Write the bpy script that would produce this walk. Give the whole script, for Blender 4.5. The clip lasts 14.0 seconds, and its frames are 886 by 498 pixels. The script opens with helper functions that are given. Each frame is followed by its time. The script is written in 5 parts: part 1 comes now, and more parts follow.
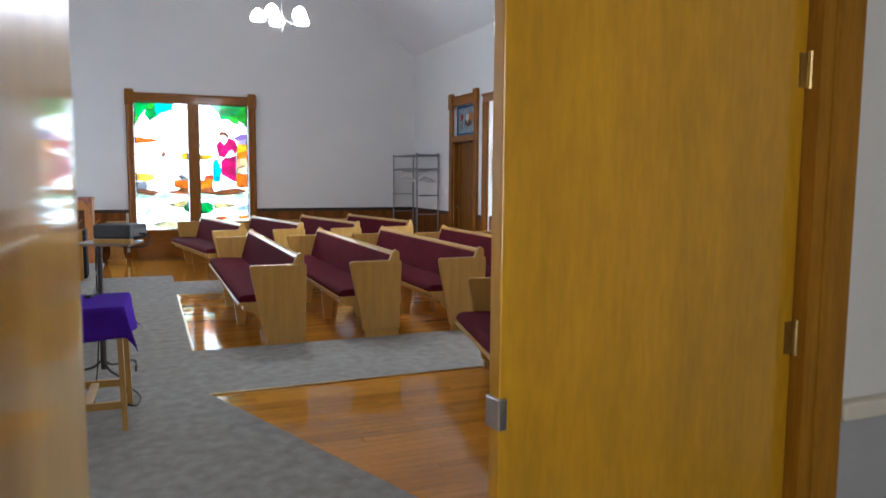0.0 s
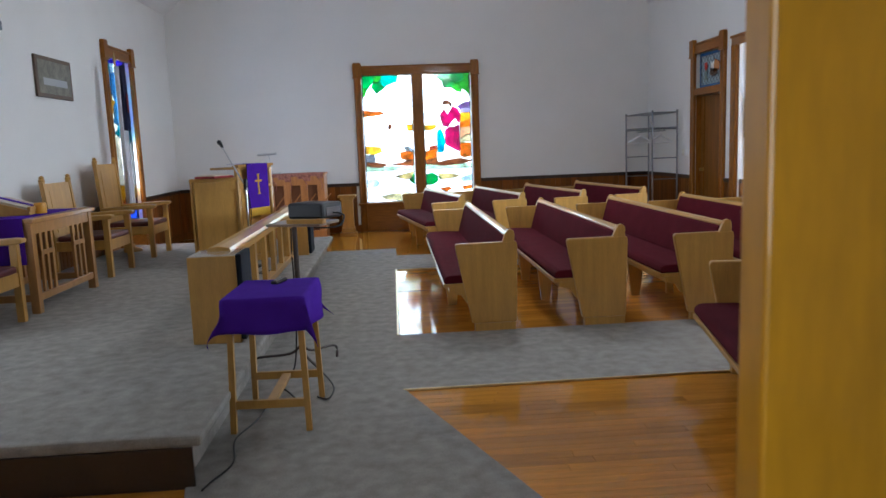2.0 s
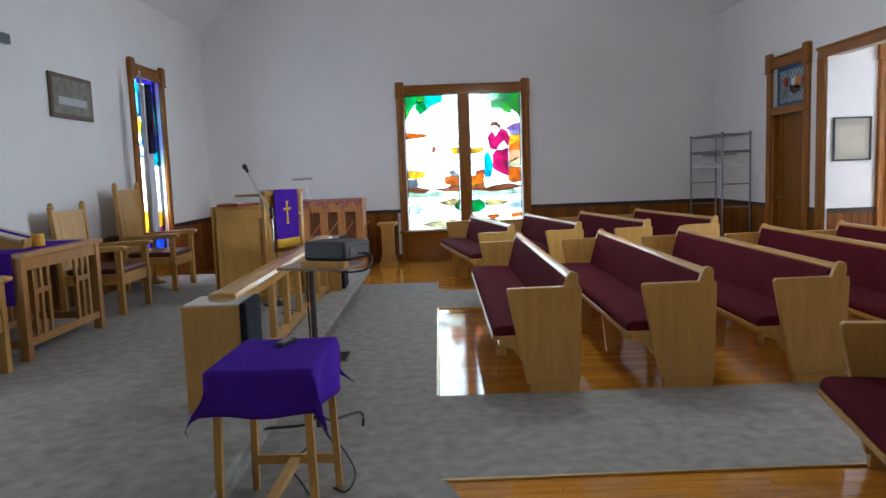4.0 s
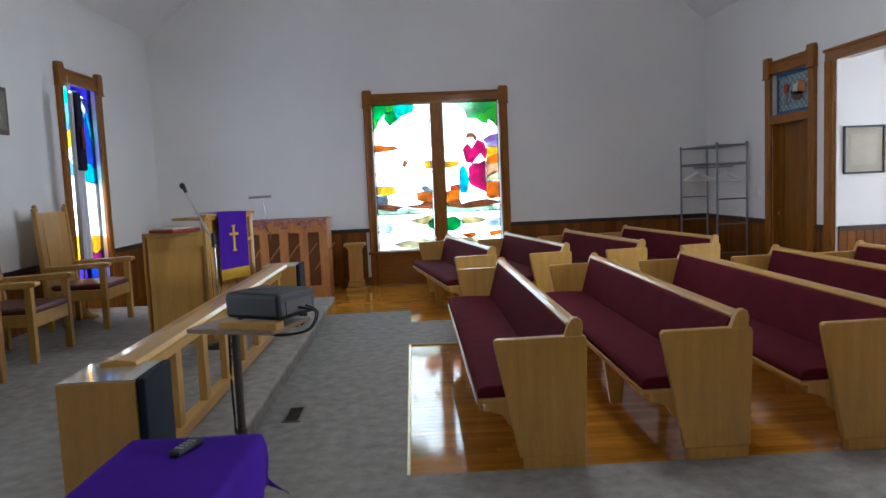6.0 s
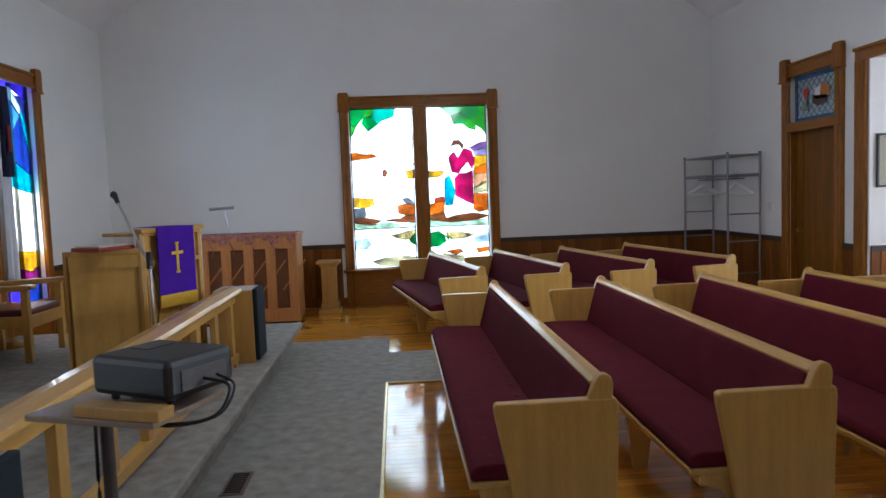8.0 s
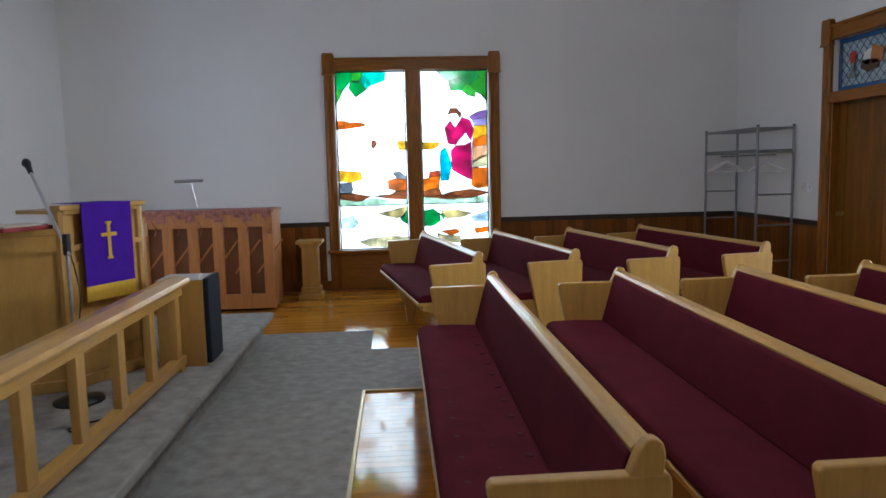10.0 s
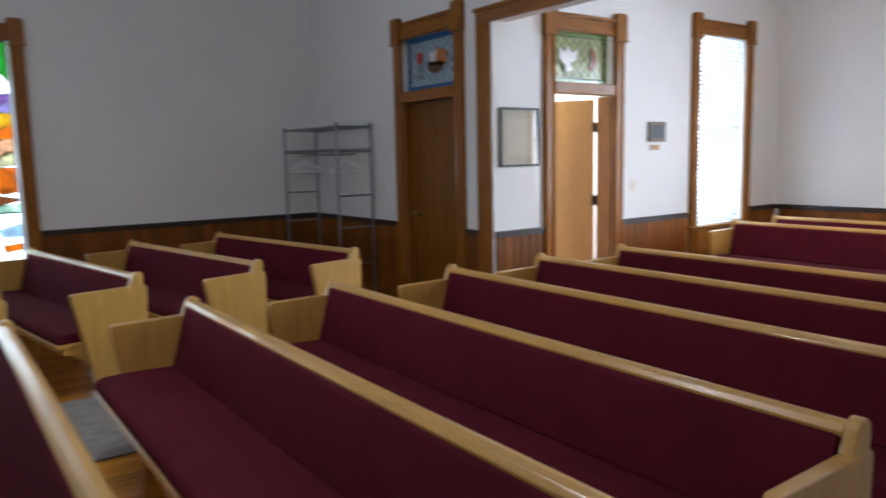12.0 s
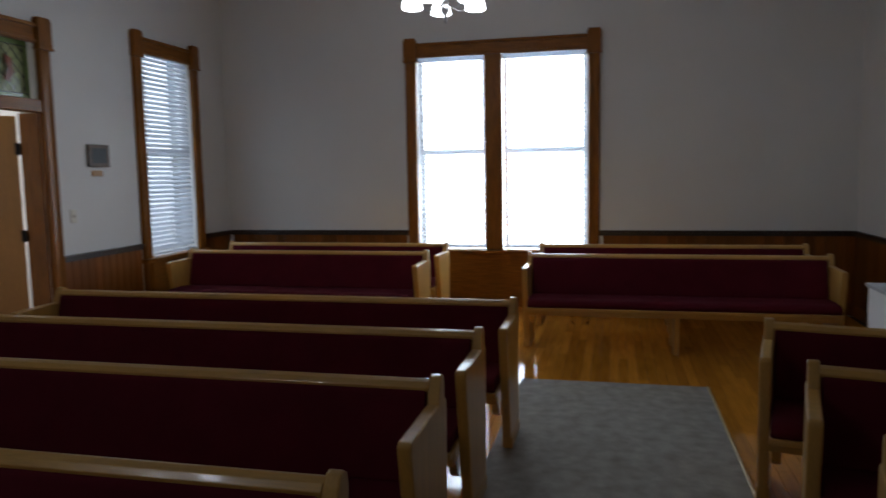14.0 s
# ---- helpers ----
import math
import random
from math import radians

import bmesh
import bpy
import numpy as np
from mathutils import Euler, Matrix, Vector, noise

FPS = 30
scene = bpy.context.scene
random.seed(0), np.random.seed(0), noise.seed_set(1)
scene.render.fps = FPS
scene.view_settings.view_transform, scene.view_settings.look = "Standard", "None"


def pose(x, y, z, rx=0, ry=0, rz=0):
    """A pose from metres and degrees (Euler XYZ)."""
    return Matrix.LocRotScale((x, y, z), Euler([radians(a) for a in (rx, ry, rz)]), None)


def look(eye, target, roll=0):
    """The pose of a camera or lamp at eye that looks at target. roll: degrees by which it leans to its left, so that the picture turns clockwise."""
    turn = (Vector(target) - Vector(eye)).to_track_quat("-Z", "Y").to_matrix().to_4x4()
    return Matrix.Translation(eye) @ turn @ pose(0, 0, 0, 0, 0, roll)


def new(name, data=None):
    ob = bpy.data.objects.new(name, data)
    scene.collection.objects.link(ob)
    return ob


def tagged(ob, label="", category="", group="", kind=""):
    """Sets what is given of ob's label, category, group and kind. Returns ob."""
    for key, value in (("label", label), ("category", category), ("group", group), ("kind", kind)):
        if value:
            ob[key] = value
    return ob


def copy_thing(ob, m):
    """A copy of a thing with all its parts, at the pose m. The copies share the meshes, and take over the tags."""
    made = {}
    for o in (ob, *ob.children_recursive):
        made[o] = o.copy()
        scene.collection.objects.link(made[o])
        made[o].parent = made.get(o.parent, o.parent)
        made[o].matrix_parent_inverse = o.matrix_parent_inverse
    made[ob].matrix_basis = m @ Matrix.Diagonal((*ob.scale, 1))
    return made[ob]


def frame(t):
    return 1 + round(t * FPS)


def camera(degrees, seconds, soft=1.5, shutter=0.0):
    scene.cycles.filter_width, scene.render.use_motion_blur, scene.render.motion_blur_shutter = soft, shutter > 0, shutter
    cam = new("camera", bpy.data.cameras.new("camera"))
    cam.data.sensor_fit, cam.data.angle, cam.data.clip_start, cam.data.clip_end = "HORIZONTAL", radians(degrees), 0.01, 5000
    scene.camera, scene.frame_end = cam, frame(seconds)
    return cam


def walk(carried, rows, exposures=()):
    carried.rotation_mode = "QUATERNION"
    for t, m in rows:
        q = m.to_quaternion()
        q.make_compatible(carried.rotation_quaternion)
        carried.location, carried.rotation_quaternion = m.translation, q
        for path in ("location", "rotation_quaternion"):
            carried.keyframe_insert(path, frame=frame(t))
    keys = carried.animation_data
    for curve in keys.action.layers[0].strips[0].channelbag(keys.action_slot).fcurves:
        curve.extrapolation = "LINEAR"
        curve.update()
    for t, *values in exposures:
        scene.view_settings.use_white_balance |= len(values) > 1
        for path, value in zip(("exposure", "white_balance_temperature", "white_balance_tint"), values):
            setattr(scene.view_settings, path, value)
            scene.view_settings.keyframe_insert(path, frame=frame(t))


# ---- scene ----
cam = camera(62.9, 14.0, shutter=0.5)
PATH = [
    (0, (0.254, -1.304, 1.528), (1.013, 0.535, 1.33), 0.4),
    (0.5, (0.407, -1.105, 1.508), (1.104, 0.764, 1.367), -0.2),
    (1, (0.459, -0.976, 1.523), (0.975, 0.933, 1.222), -0.5),
    (1.5, (0.559, -0.762, 1.538), (0.804, 1.198, 1.227), -0.7),
    (2, (0.631, -0.54, 1.521), (0.758, 1.435, 1.239), -2.2),
    (2.5, (0.606, -0.313, 1.505), (0.76, 1.665, 1.253), -2.6),
    (3, (0.616, -0.068, 1.52), (0.66, 1.921, 1.313), -2.1),
    (5.5, (0.725, 1.136, 1.568), (0.72, 3.123, 1.339), -2.1),
    (6, (0.7, 1.402, 1.591), (0.778, 3.392, 1.406), -2.5),
    (6.5, (0.703, 1.65, 1.566), (0.772, 3.638, 1.358), -3.1),
    (7, (0.738, 1.927, 1.578), (0.734, 3.921, 1.422), -2.3),
    (7.5, (0.782, 2.175, 1.582), (0.829, 4.169, 1.425), -2.0),
    (8, (0.744, 2.41, 1.574), (0.87, 4.4, 1.422), -2.1),
    (10.5, (0.977, 3.639, 1.563), (1.106, 5.621, 1.334), -1.1),
    (11, (1.093, 3.893, 1.57), (1.349, 5.864, 1.35), -1.1),
    (11.5, (1.195, 4.117, 1.598), (1.929, 5.968, 1.417), -1.8),
    (12, (1.261, 4.309, 1.588), (2.419, 5.92, 1.334), -1.2),
    (12.5, (1.423, 4.41, 1.586), (2.806, 5.841, 1.384), -0.7),
    (13, (1.603, 4.417, 1.585), (3.239, 5.548, 1.376), -0.5),
    (13.5, (1.658, 4.459, 1.596), (3.508, 5.198, 1.42), -0.9),
    (14, (1.683, 4.539, 1.586), (3.619, 4.996, 1.376), -1.0),
]
walk(cam, [(t, look(eye, target, roll)) for t, eye, target, roll in PATH],
     [(0, 1.85, 5850, 10), (1.5, 1.6, 5850, 10), (3, 1.45, 5850, 10), (5.5, 1.35, 5850, 10), (8, 1.15, 5850, 10), (11, 1.15, 5850, 10), (11.5, 1.0, 5850, 10), (12, 1.1, 5850, 10), (12.5, 1.2, 5850, 10), (13, 0.45, 5950, 10), (13.5, -0.65, 6050, 10), (14, -1.1, 6050, 10)])

# ---- world, lights ----
world = bpy.data.worlds.new("sky_world")
world.use_nodes = True
scene.world = world
_sky = world.node_tree.nodes.new("ShaderNodeTexSky")
_sky.sky_type, _sky.sun_disc = "NISHITA", False
_sky.sun_elevation, _sky.sun_rotation = radians(40), radians(200)
_bg = world.node_tree.nodes["Background"]
_bg.inputs["Strength"].default_value = 0.08
world.node_tree.links.new(_sky.outputs["Color"], _bg.inputs["Color"])


def daylight(name, centre, facing, w, h, radiance, color):
    """A plain glowing sheet of sky outside a window or an added opening."""
    m = bpy.data.materials.new("bright_sky")
    m.use_nodes = True
    n = m.node_tree.nodes
    n.remove(n["Principled BSDF"])
    em = n.new("ShaderNodeEmission")
    em.inputs["Color"].default_value, em.inputs["Strength"].default_value = (*color, 1), radiance
    m.node_tree.links.new(em.outputs["Emission"], n["Material Output"].inputs["Surface"])
    me = bpy.data.meshes.new(name)
    me.from_pydata([(-w / 2, -h / 2, 0), (w / 2, -h / 2, 0), (w / 2, h / 2, 0), (-w / 2, h / 2, 0)], [], [(0, 1, 2, 3)])
    me.materials.append(m)
    ob = new(name, me)
    ob.matrix_world = look(centre, Vector(centre) + Vector(facing))
    return tagged(ob, "glowing sheet standing for overcast sky outside an opening", "backdrop", kind="structure")


SKYC = (0.86, 0.93, 1.0)
daylight("backdrop_north", (1.12, 13.22, 1.68), (0, -1, 0), 2.4, 2.6, 3.0, (0.76, 0.92, 1.0))
daylight("backdrop_west", (-3.6, 10.42, 1.75), (1, 0, 0), 1.2, 2.7, 6.5, SKYC)
daylight("backdrop_platform", (-3.6, 3.75, 1.75), (1, 0, 0), 1.2, 2.7, 1.9, SKYC)
daylight("backdrop_east", (10.42, 5.81, 1.8), (-1, 0, 0), 2.4, 2.6, 20.0, SKYC)
daylight("backdrop_wing_north", (8.85, 9.68, 1.83), (0, -1, 0), 1.15, 2.4, 5.5, SKYC)
# added sheet, out of view, to brighten the side room and its door
daylight("backdrop_side_room", (7.0, 12.35, 1.6), (0, -1, 0), 1.4, 1.6, 16.0, (1, 0.97, 0.92))
# hall's real source is unseen; this sheet is added fill behind the start
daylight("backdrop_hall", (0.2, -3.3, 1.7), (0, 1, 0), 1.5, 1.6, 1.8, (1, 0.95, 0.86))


# ---- materials ----
def mat(name, color, rough=0.6, var=0.15, scale=6.0, bump=0.1, stretch=(1, 1, 1), fine=60.0, metal=0.0, coat=0.0, dark=None, island=0.0, obj=0.0, sheen=0.0):
    """A surface with grain at two scales, in metres."""
    m = bpy.data.materials.new(name)
    m.use_nodes = True
    nt = m.node_tree
    n, l = nt.nodes, nt.links
    b = n["Principled BSDF"]
    b.inputs["Roughness"].default_value = rough
    b.inputs["Metallic"].default_value = metal
    b.inputs["Coat Weight"].default_value = coat
    b.inputs["Coat Roughness"].default_value = 0.06
    b.inputs["Sheen Weight"].default_value = sheen
    tc = n.new("ShaderNodeTexCoord")
    mp = n.new("ShaderNodeMapping")
    mp.inputs["Scale"].default_value = stretch
    l.new(tc.outputs["Object"], mp.inputs["Vector"])
    big, small = n.new("ShaderNodeTexNoise"), n.new("ShaderNodeTexNoise")
    big.inputs["Scale"].default_value, big.inputs["Detail"].default_value = scale, 4
    small.inputs["Scale"].default_value, small.inputs["Detail"].default_value = fine, 3
    l.new(mp.outputs["Vector"], big.inputs["Vector"])
    l.new(mp.outputs["Vector"], small.inputs["Vector"])
    mixn = n.new("ShaderNodeMix")
    mixn.inputs["Factor"].default_value = 0.4
    l.new(big.outputs["Fac"], mixn.inputs["A"])
    l.new(small.outputs["Fac"], mixn.inputs["B"])
    ramp = n.new("ShaderNodeValToRGB")
    d = dark or tuple(c * (1 - var) for c in color)
    li = tuple(min(1, c * (1 + var * 0.6)) for c in color)
    ramp.color_ramp.elements[0].position, ramp.color_ramp.elements[1].position = 0.3, 0.7
    ramp.color_ramp.elements[0].color, ramp.color_ramp.elements[1].color = (*d, 1), (*li, 1)
    l.new(mixn.outputs["Result"], ramp.inputs["Fac"])
    col = ramp.outputs["Color"]
    for amount, node, sock in ((island, "ShaderNodeNewGeometry", "Random Per Island"), (obj, "ShaderNodeObjectInfo", "Random")):
        if amount:
            g, mr, hs = n.new(node), n.new("ShaderNodeMapRange"), n.new("ShaderNodeHueSaturation")
            mr.inputs["To Min"].default_value, mr.inputs["To Max"].default_value = 1 - amount, 1 + amount
            l.new(g.outputs[sock], mr.inputs["Value"])
            l.new(mr.outputs["Result"], hs.inputs["Value"])
            l.new(col, hs.inputs["Color"])
            col = hs.outputs["Color"]
    l.new(col, b.inputs["Base Color"])
    if bump:
        bp = n.new("ShaderNodeBump")
        bp.inputs["Strength"].default_value, bp.inputs["Distance"].default_value = bump, 0.004
        l.new(mixn.outputs["Result"], bp.inputs["Height"])
        l.new(bp.outputs["Normal"], b.inputs["Normal"])
    return m


def glass(name, tint, gloss=0.05, rough=0.12):
    """Tinted pane: light passes both faces and takes the colour, with a little surface gloss."""
    tint = tuple(math.sqrt(c) for c in tint)
    m = bpy.data.materials.new(name)
    m.use_nodes = True
    n, l = m.node_tree.nodes, m.node_tree.links
    n.remove(n["Principled BSDF"])
    t, g, mx = n.new("ShaderNodeBsdfTransparent"), n.new("ShaderNodeBsdfGlossy"), n.new("ShaderNodeMixShader")
    g.inputs["Roughness"].default_value = rough
    noi, rmp, tc = n.new("ShaderNodeTexNoise"), n.new("ShaderNodeValToRGB"), n.new("ShaderNodeTexCoord")
    noi.inputs["Scale"].default_value, noi.inputs["Detail"].default_value = 7, 3
    l.new(tc.outputs["Object"], noi.inputs["Vector"])
    rmp.color_ramp.elements[0].color = (*(c * 0.72 for c in tint), 1)
    rmp.color_ramp.elements[1].color = (*(min(1, c * 1.2) for c in tint), 1)
    rmp.color_ramp.elements[0].position, rmp.color_ramp.elements[1].position = 0.3, 0.7
    l.new(noi.outputs["Fac"], rmp.inputs["Fac"])
    l.new(rmp.outputs["Color"], t.inputs["Color"])
    mx.inputs["Fac"].default_value = gloss
    l.new(t.outputs["BSDF"], mx.inputs[1])
    l.new(g.outputs["BSDF"], mx.inputs[2])
    l.new(mx.outputs["Shader"], n["Material Output"].inputs["Surface"])
    return m


def glow(name, color, strength):
    m = bpy.data.materials.new(name)
    m.use_nodes = True
    b = m.node_tree.nodes["Principled BSDF"]
    b.inputs["Base Color"].default_value = (*color, 1)
    b.inputs["Emission Color"].default_value = (*color, 1)
    b.inputs["Emission Strength"].default_value = strength
    return m


WALL = mat("wall_plaster", (0.76, 0.75, 0.73), 0.75, 0.05, 1.2, 0.25, fine=90)
CEIL = mat("ceiling_paint", (0.80, 0.80, 0.80), 0.8, 0.04, 1.0, 0.3, fine=70)
HALLGREY = mat("hall_grey_paint", (0.42, 0.43, 0.45), 0.6, 0.06, 2, 0.1)
CREAM = mat("cream_paint", (0.72, 0.68, 0.58), 0.5, 0.05, 3, 0.1)
TRIM = mat("varnished_trim_wood", (0.27, 0.098, 0.010), 0.38, 0.45, 5, 0.15, (9, 9, 1), 40, coat=0.15)
TRIMH = mat("varnished_head_wood", (0.27, 0.098, 0.010), 0.38, 0.45, 5, 0.15, (1, 1, 12), 40, coat=0.15)
# own tone of the cap rails; on the platform riser it stands for shade
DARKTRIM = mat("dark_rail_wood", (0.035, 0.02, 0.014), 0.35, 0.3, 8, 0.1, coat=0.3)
WAINS = mat("wainscot_wood", (0.21, 0.068, 0.010), 0.36, 0.45, 4, 0.15, (8, 8, 0.8), 30, coat=0.15, obj=0.28)
DOORWOOD = mat("golden_birch_door", (0.58, 0.30, 0.008), 0.35, 0.26, 2.6, 0.02, (2.5, 2.5, 0.5), 25, coat=0.6)
DARKDOOR = mat("dark_fir_door", (0.20, 0.075, 0.007), 0.38, 0.4, 3, 0.1, (6, 6, 0.5), 25, coat=0.1)
FLOORW = mat("oak_strip_floor", (0.57, 0.235, 0.024), 0.08, 0.3, 3, 0.012, (1, 9, 9), 22, coat=0.2, island=0.22)
FLOORP = mat("oak_strip_floor_board", (0.57, 0.235, 0.024), 0.08, 0.3, 3, 0.012, (1, 9, 9), 22, coat=0.2, obj=0.22)
SUB = mat("floor_joint_dark", (0.06, 0.03, 0.015), 0.8, 0.2)
CARPET = mat("grey_carpet", (0.33, 0.31, 0.28), 0.95, 0.36, 11, 0.8, fine=150)
RACK = mat("dull_chrome_wire", (0.30, 0.31, 0.33), 0.38, 0.15, 20, 0.02, metal=0.9)
HALLTRIM = mat("golden_brown_casing", (0.36, 0.155, 0.008), 0.4, 0.35, 4, 0.1, (8, 8, 0.7), 30, coat=0.3)
METAL = mat("brushed_metal", (0.55, 0.55, 0.56), 0.3, 0.1, 20, 0.02, metal=1.0)
BRASS = mat("aged_brass", (0.45, 0.33, 0.14), 0.35, 0.25, 20, 0.02, metal=1.0)
GOLDSTRIP = mat("brass_carpet_strip", (0.62, 0.5, 0.28), 0.35, 0.15, 10, 0.02, metal=1.0)
OAK = mat("light_oak_pew", (0.57, 0.315, 0.072), 0.32, 0.2, 3, 0.06, (7, 7, 0.7), 25, coat=0.35)
OAKY = mat("light_oak_pew_rail", (0.57, 0.315, 0.072), 0.3, 0.2, 3, 0.06, (7, 0.7, 7), 25, coat=0.4)
OAKC = mat("honey_oak_furniture", (0.52, 0.285, 0.065), 0.35, 0.22, 3, 0.06, (6, 6, 0.7), 25, coat=0.3)
TABLEWOOD = mat("warm_oak_table", (0.42, 0.205, 0.06), 0.35, 0.25, 3, 0.06, (6, 6, 0.7), 25, coat=0.3)
MAROON = mat("maroon_upholstery", (0.098, 0.0085, 0.017), 0.95, 0.22, 5, 0.4, fine=320)
for _wood in (TRIM, TRIMH, WAINS, DARKDOOR, HALLTRIM):
    _wood.node_tree.nodes["Principled BSDF"].inputs["Specular IOR Level"].default_value = 0.22
    _wood.node_tree.nodes["Principled BSDF"].inputs["Coat Weight"].default_value = 0.06
for _wood in (FLOORW, FLOORP):
    _wood.node_tree.nodes["Principled BSDF"].inputs["Specular IOR Level"].default_value = 0.35
for _cloth in (MAROON, CARPET):
    _cloth.node_tree.nodes["Principled BSDF"].inputs["Specular IOR Level"].default_value = 0.14
# maroon button cloth, darkened to carry the shade of the tufting dimples
BUTTON = mat("dark_tuft_cloth", (0.07, 0.005, 0.014), 0.95, 0.2, 20, 0.2)
LEATHER = mat("oxblood_leather", (0.11, 0.02, 0.02), 0.4, 0.25, 12, 0.2)
PURPLE = mat("purple_cloth", (0.07, 0.018, 0.31), 0.9, 0.15, 8, 0.35, fine=260)
PURPLE.node_tree.nodes["Principled BSDF"].inputs["Specular IOR Level"].default_value = 0.05
GOLD = mat("gold_fringe", (0.72, 0.43, 0.03), 0.7, 0.25, 20, 0.4, (8, 8, 1))
BLACK = mat("black_plastic", (0.008, 0.008, 0.009), 0.45, 0.2, 20, 0.1)
GRILLE = mat("dark_blue_grille_cloth", (0.006, 0.01, 0.018), 0.95, 0.3, 20, 0.4, fine=400)
IRON = mat("brown_painted_steel", (0.06, 0.042, 0.035), 0.45, 0.3, 15, 0.05)
WHITE = mat("white_plastic", (0.8, 0.8, 0.8), 0.45, 0.04, 10, 0.02)
PIANO = mat("piano_back_wood", (0.50, 0.215, 0.065), 0.4, 0.3, 4, 0.08, (6, 6, 0.7), 25, coat=0.2)
PIANOD = mat("piano_soundboard", (0.17, 0.065, 0.022), 0.55, 0.3, 4, 0.08)
SCARF = mat("patterned_piano_scarf", (0.42, 0.18, 0.14), 0.9, 0.6, 22, 0.4, dark=(0.12, 0.04, 0.035), fine=90)
PAPER = mat("aged_paper", (0.62, 0.56, 0.44), 0.8, 0.12, 9, 0.05)
REDBOOK = mat("red_cloth_book", (0.32, 0.035, 0.035), 0.7, 0.2, 15, 0.1)
AMBER = mat("amber_candle_wax", (0.75, 0.36, 0.03), 0.35, 0.1, 10, 0.02)
PRINT = mat("dark_sepia_print", (0.20, 0.19, 0.15), 0.5, 0.5, 9, 0.05, fine=30)
CERT = mat("faded_cream_print", (0.74, 0.66, 0.54), 0.6, 0.12, 8, 0.03)
FRAMEDK = mat("dark_frame_wood", (0.10, 0.055, 0.03), 0.4, 0.3, 15, 0.05)
BLIND = mat("white_blind_slat", (0.80, 0.81, 0.83), 0.45, 0.03, 6, 0.03)
_bt, _bm = BLIND.node_tree.nodes.new("ShaderNodeBsdfTranslucent"), BLIND.node_tree.nodes.new("ShaderNodeMixShader")
_bt.inputs["Color"].default_value = (0.72, 0.76, 0.82, 1)
_bm.inputs["Fac"].default_value = 0.45
BLIND.node_tree.links.new(BLIND.node_tree.nodes["Principled BSDF"].outputs["BSDF"], _bm.inputs[1])
BLIND.node_tree.links.new(_bt.outputs["BSDF"], _bm.inputs[2])
BLIND.node_tree.links.new(_bm.outputs["Shader"], BLIND.node_tree.nodes["Material Output"].inputs["Surface"])
FLAGW = mat("white_flag_cloth", (0.62, 0.62, 0.66), 0.85, 0.08, 6, 0.2)
FLAGB = mat("navy_flag_canton", (0.012, 0.014, 0.05), 0.85, 0.2, 6, 0.2)
FLAGR = mat("red_flag_cross", (0.16, 0.012, 0.014), 0.85, 0.2, 6, 0.2)
STEEL = mat("grey_steel_cross", (0.16, 0.18, 0.20), 0.4, 0.2, 10, 0.05, metal=0.6)
GLOBE = glow("lit_opal_glass", (0.97, 0.98, 1.0), 34.0)
DIMGLOBE = glow("dim_opal_glass", (0.97, 0.98, 1.0), 18.0)
LEAD = mat("lead_came", (0.02, 0.022, 0.02), 0.5, 0.3, 20, 0.1)
PANE = glass("clear_window_pane", (0.92, 0.95, 0.95), 0.04)
PICGLASS = glass("picture_glass", (0.97, 0.97, 0.97), 0.14, 0.02)
for _pane in (PANE, PICGLASS):
    for _stop in _pane.node_tree.nodes["Color Ramp"].color_ramp.elements:
        _stop.color = (0.97, 0.98, 0.98, 1)
G = {k: glass("glass_" + k, c if k == "milk" else tuple(v * 0.9 for v in c)) for k, c in dict(
    milk=(0.80, 0.80, 0.78), green=(0.003, 0.13, 0.022), leaf=(0.014, 0.15, 0.008), teal=(0.008, 0.24, 0.17), orange=(0.36, 0.064, 0.002),
    yellow=(0.44, 0.20, 0.004), grey=(0.09, 0.10, 0.12), brown=(0.11, 0.028, 0.008), tan=(0.27, 0.2, 0.075), sand=(0.30, 0.25, 0.13),
    purple=(0.14, 0.06, 0.2), peach=(0.30, 0.14, 0.07), crimson=(0.26, 0.001, 0.045), cyan=(0.002, 0.18, 0.28), blue=(0.006, 0.02, 0.19),
    sky=(0.03, 0.14, 0.33), deep=(0.005, 0.008, 0.075), violetgrey=(0.16, 0.12, 0.25), red=(0.25, 0.03, 0.01), violet=(0.014, 0.008, 0.20), magenta=(0.11, 0.005, 0.07), pale=(0.26, 0.36, 0.46),
    mint=(0.3, 0.45, 0.3)).items()}


# ---- mesh helpers ----
def part(name, bm, material, parent=None, label="", smooth=False):
    """One mesh object from a bmesh, under parent if there is one."""
    me = bpy.data.meshes.new(name)
    bm.to_mesh(me)
    bm.free()
    for mm in material if isinstance(material, (list, tuple)) else [material]:
        me.materials.append(mm)
    if smooth:
        for p in me.polygons:
            p.use_smooth = True
    ob = new(name, me)
    if parent:
        ob.parent = parent
    return tagged(ob, label)


def again(ob, m, parent=None):
    """Another object on the same mesh."""
    o = new(ob.name.split(".")[0], ob.data)
    o.matrix_basis = m
    o.parent = parent or ob.parent
    return o


def thing(name, m, label, category, group="", kind=""):
    e = new(name)
    e.empty_display_size = 0.1
    e.matrix_basis = m
    return tagged(e, label, category, group, kind)


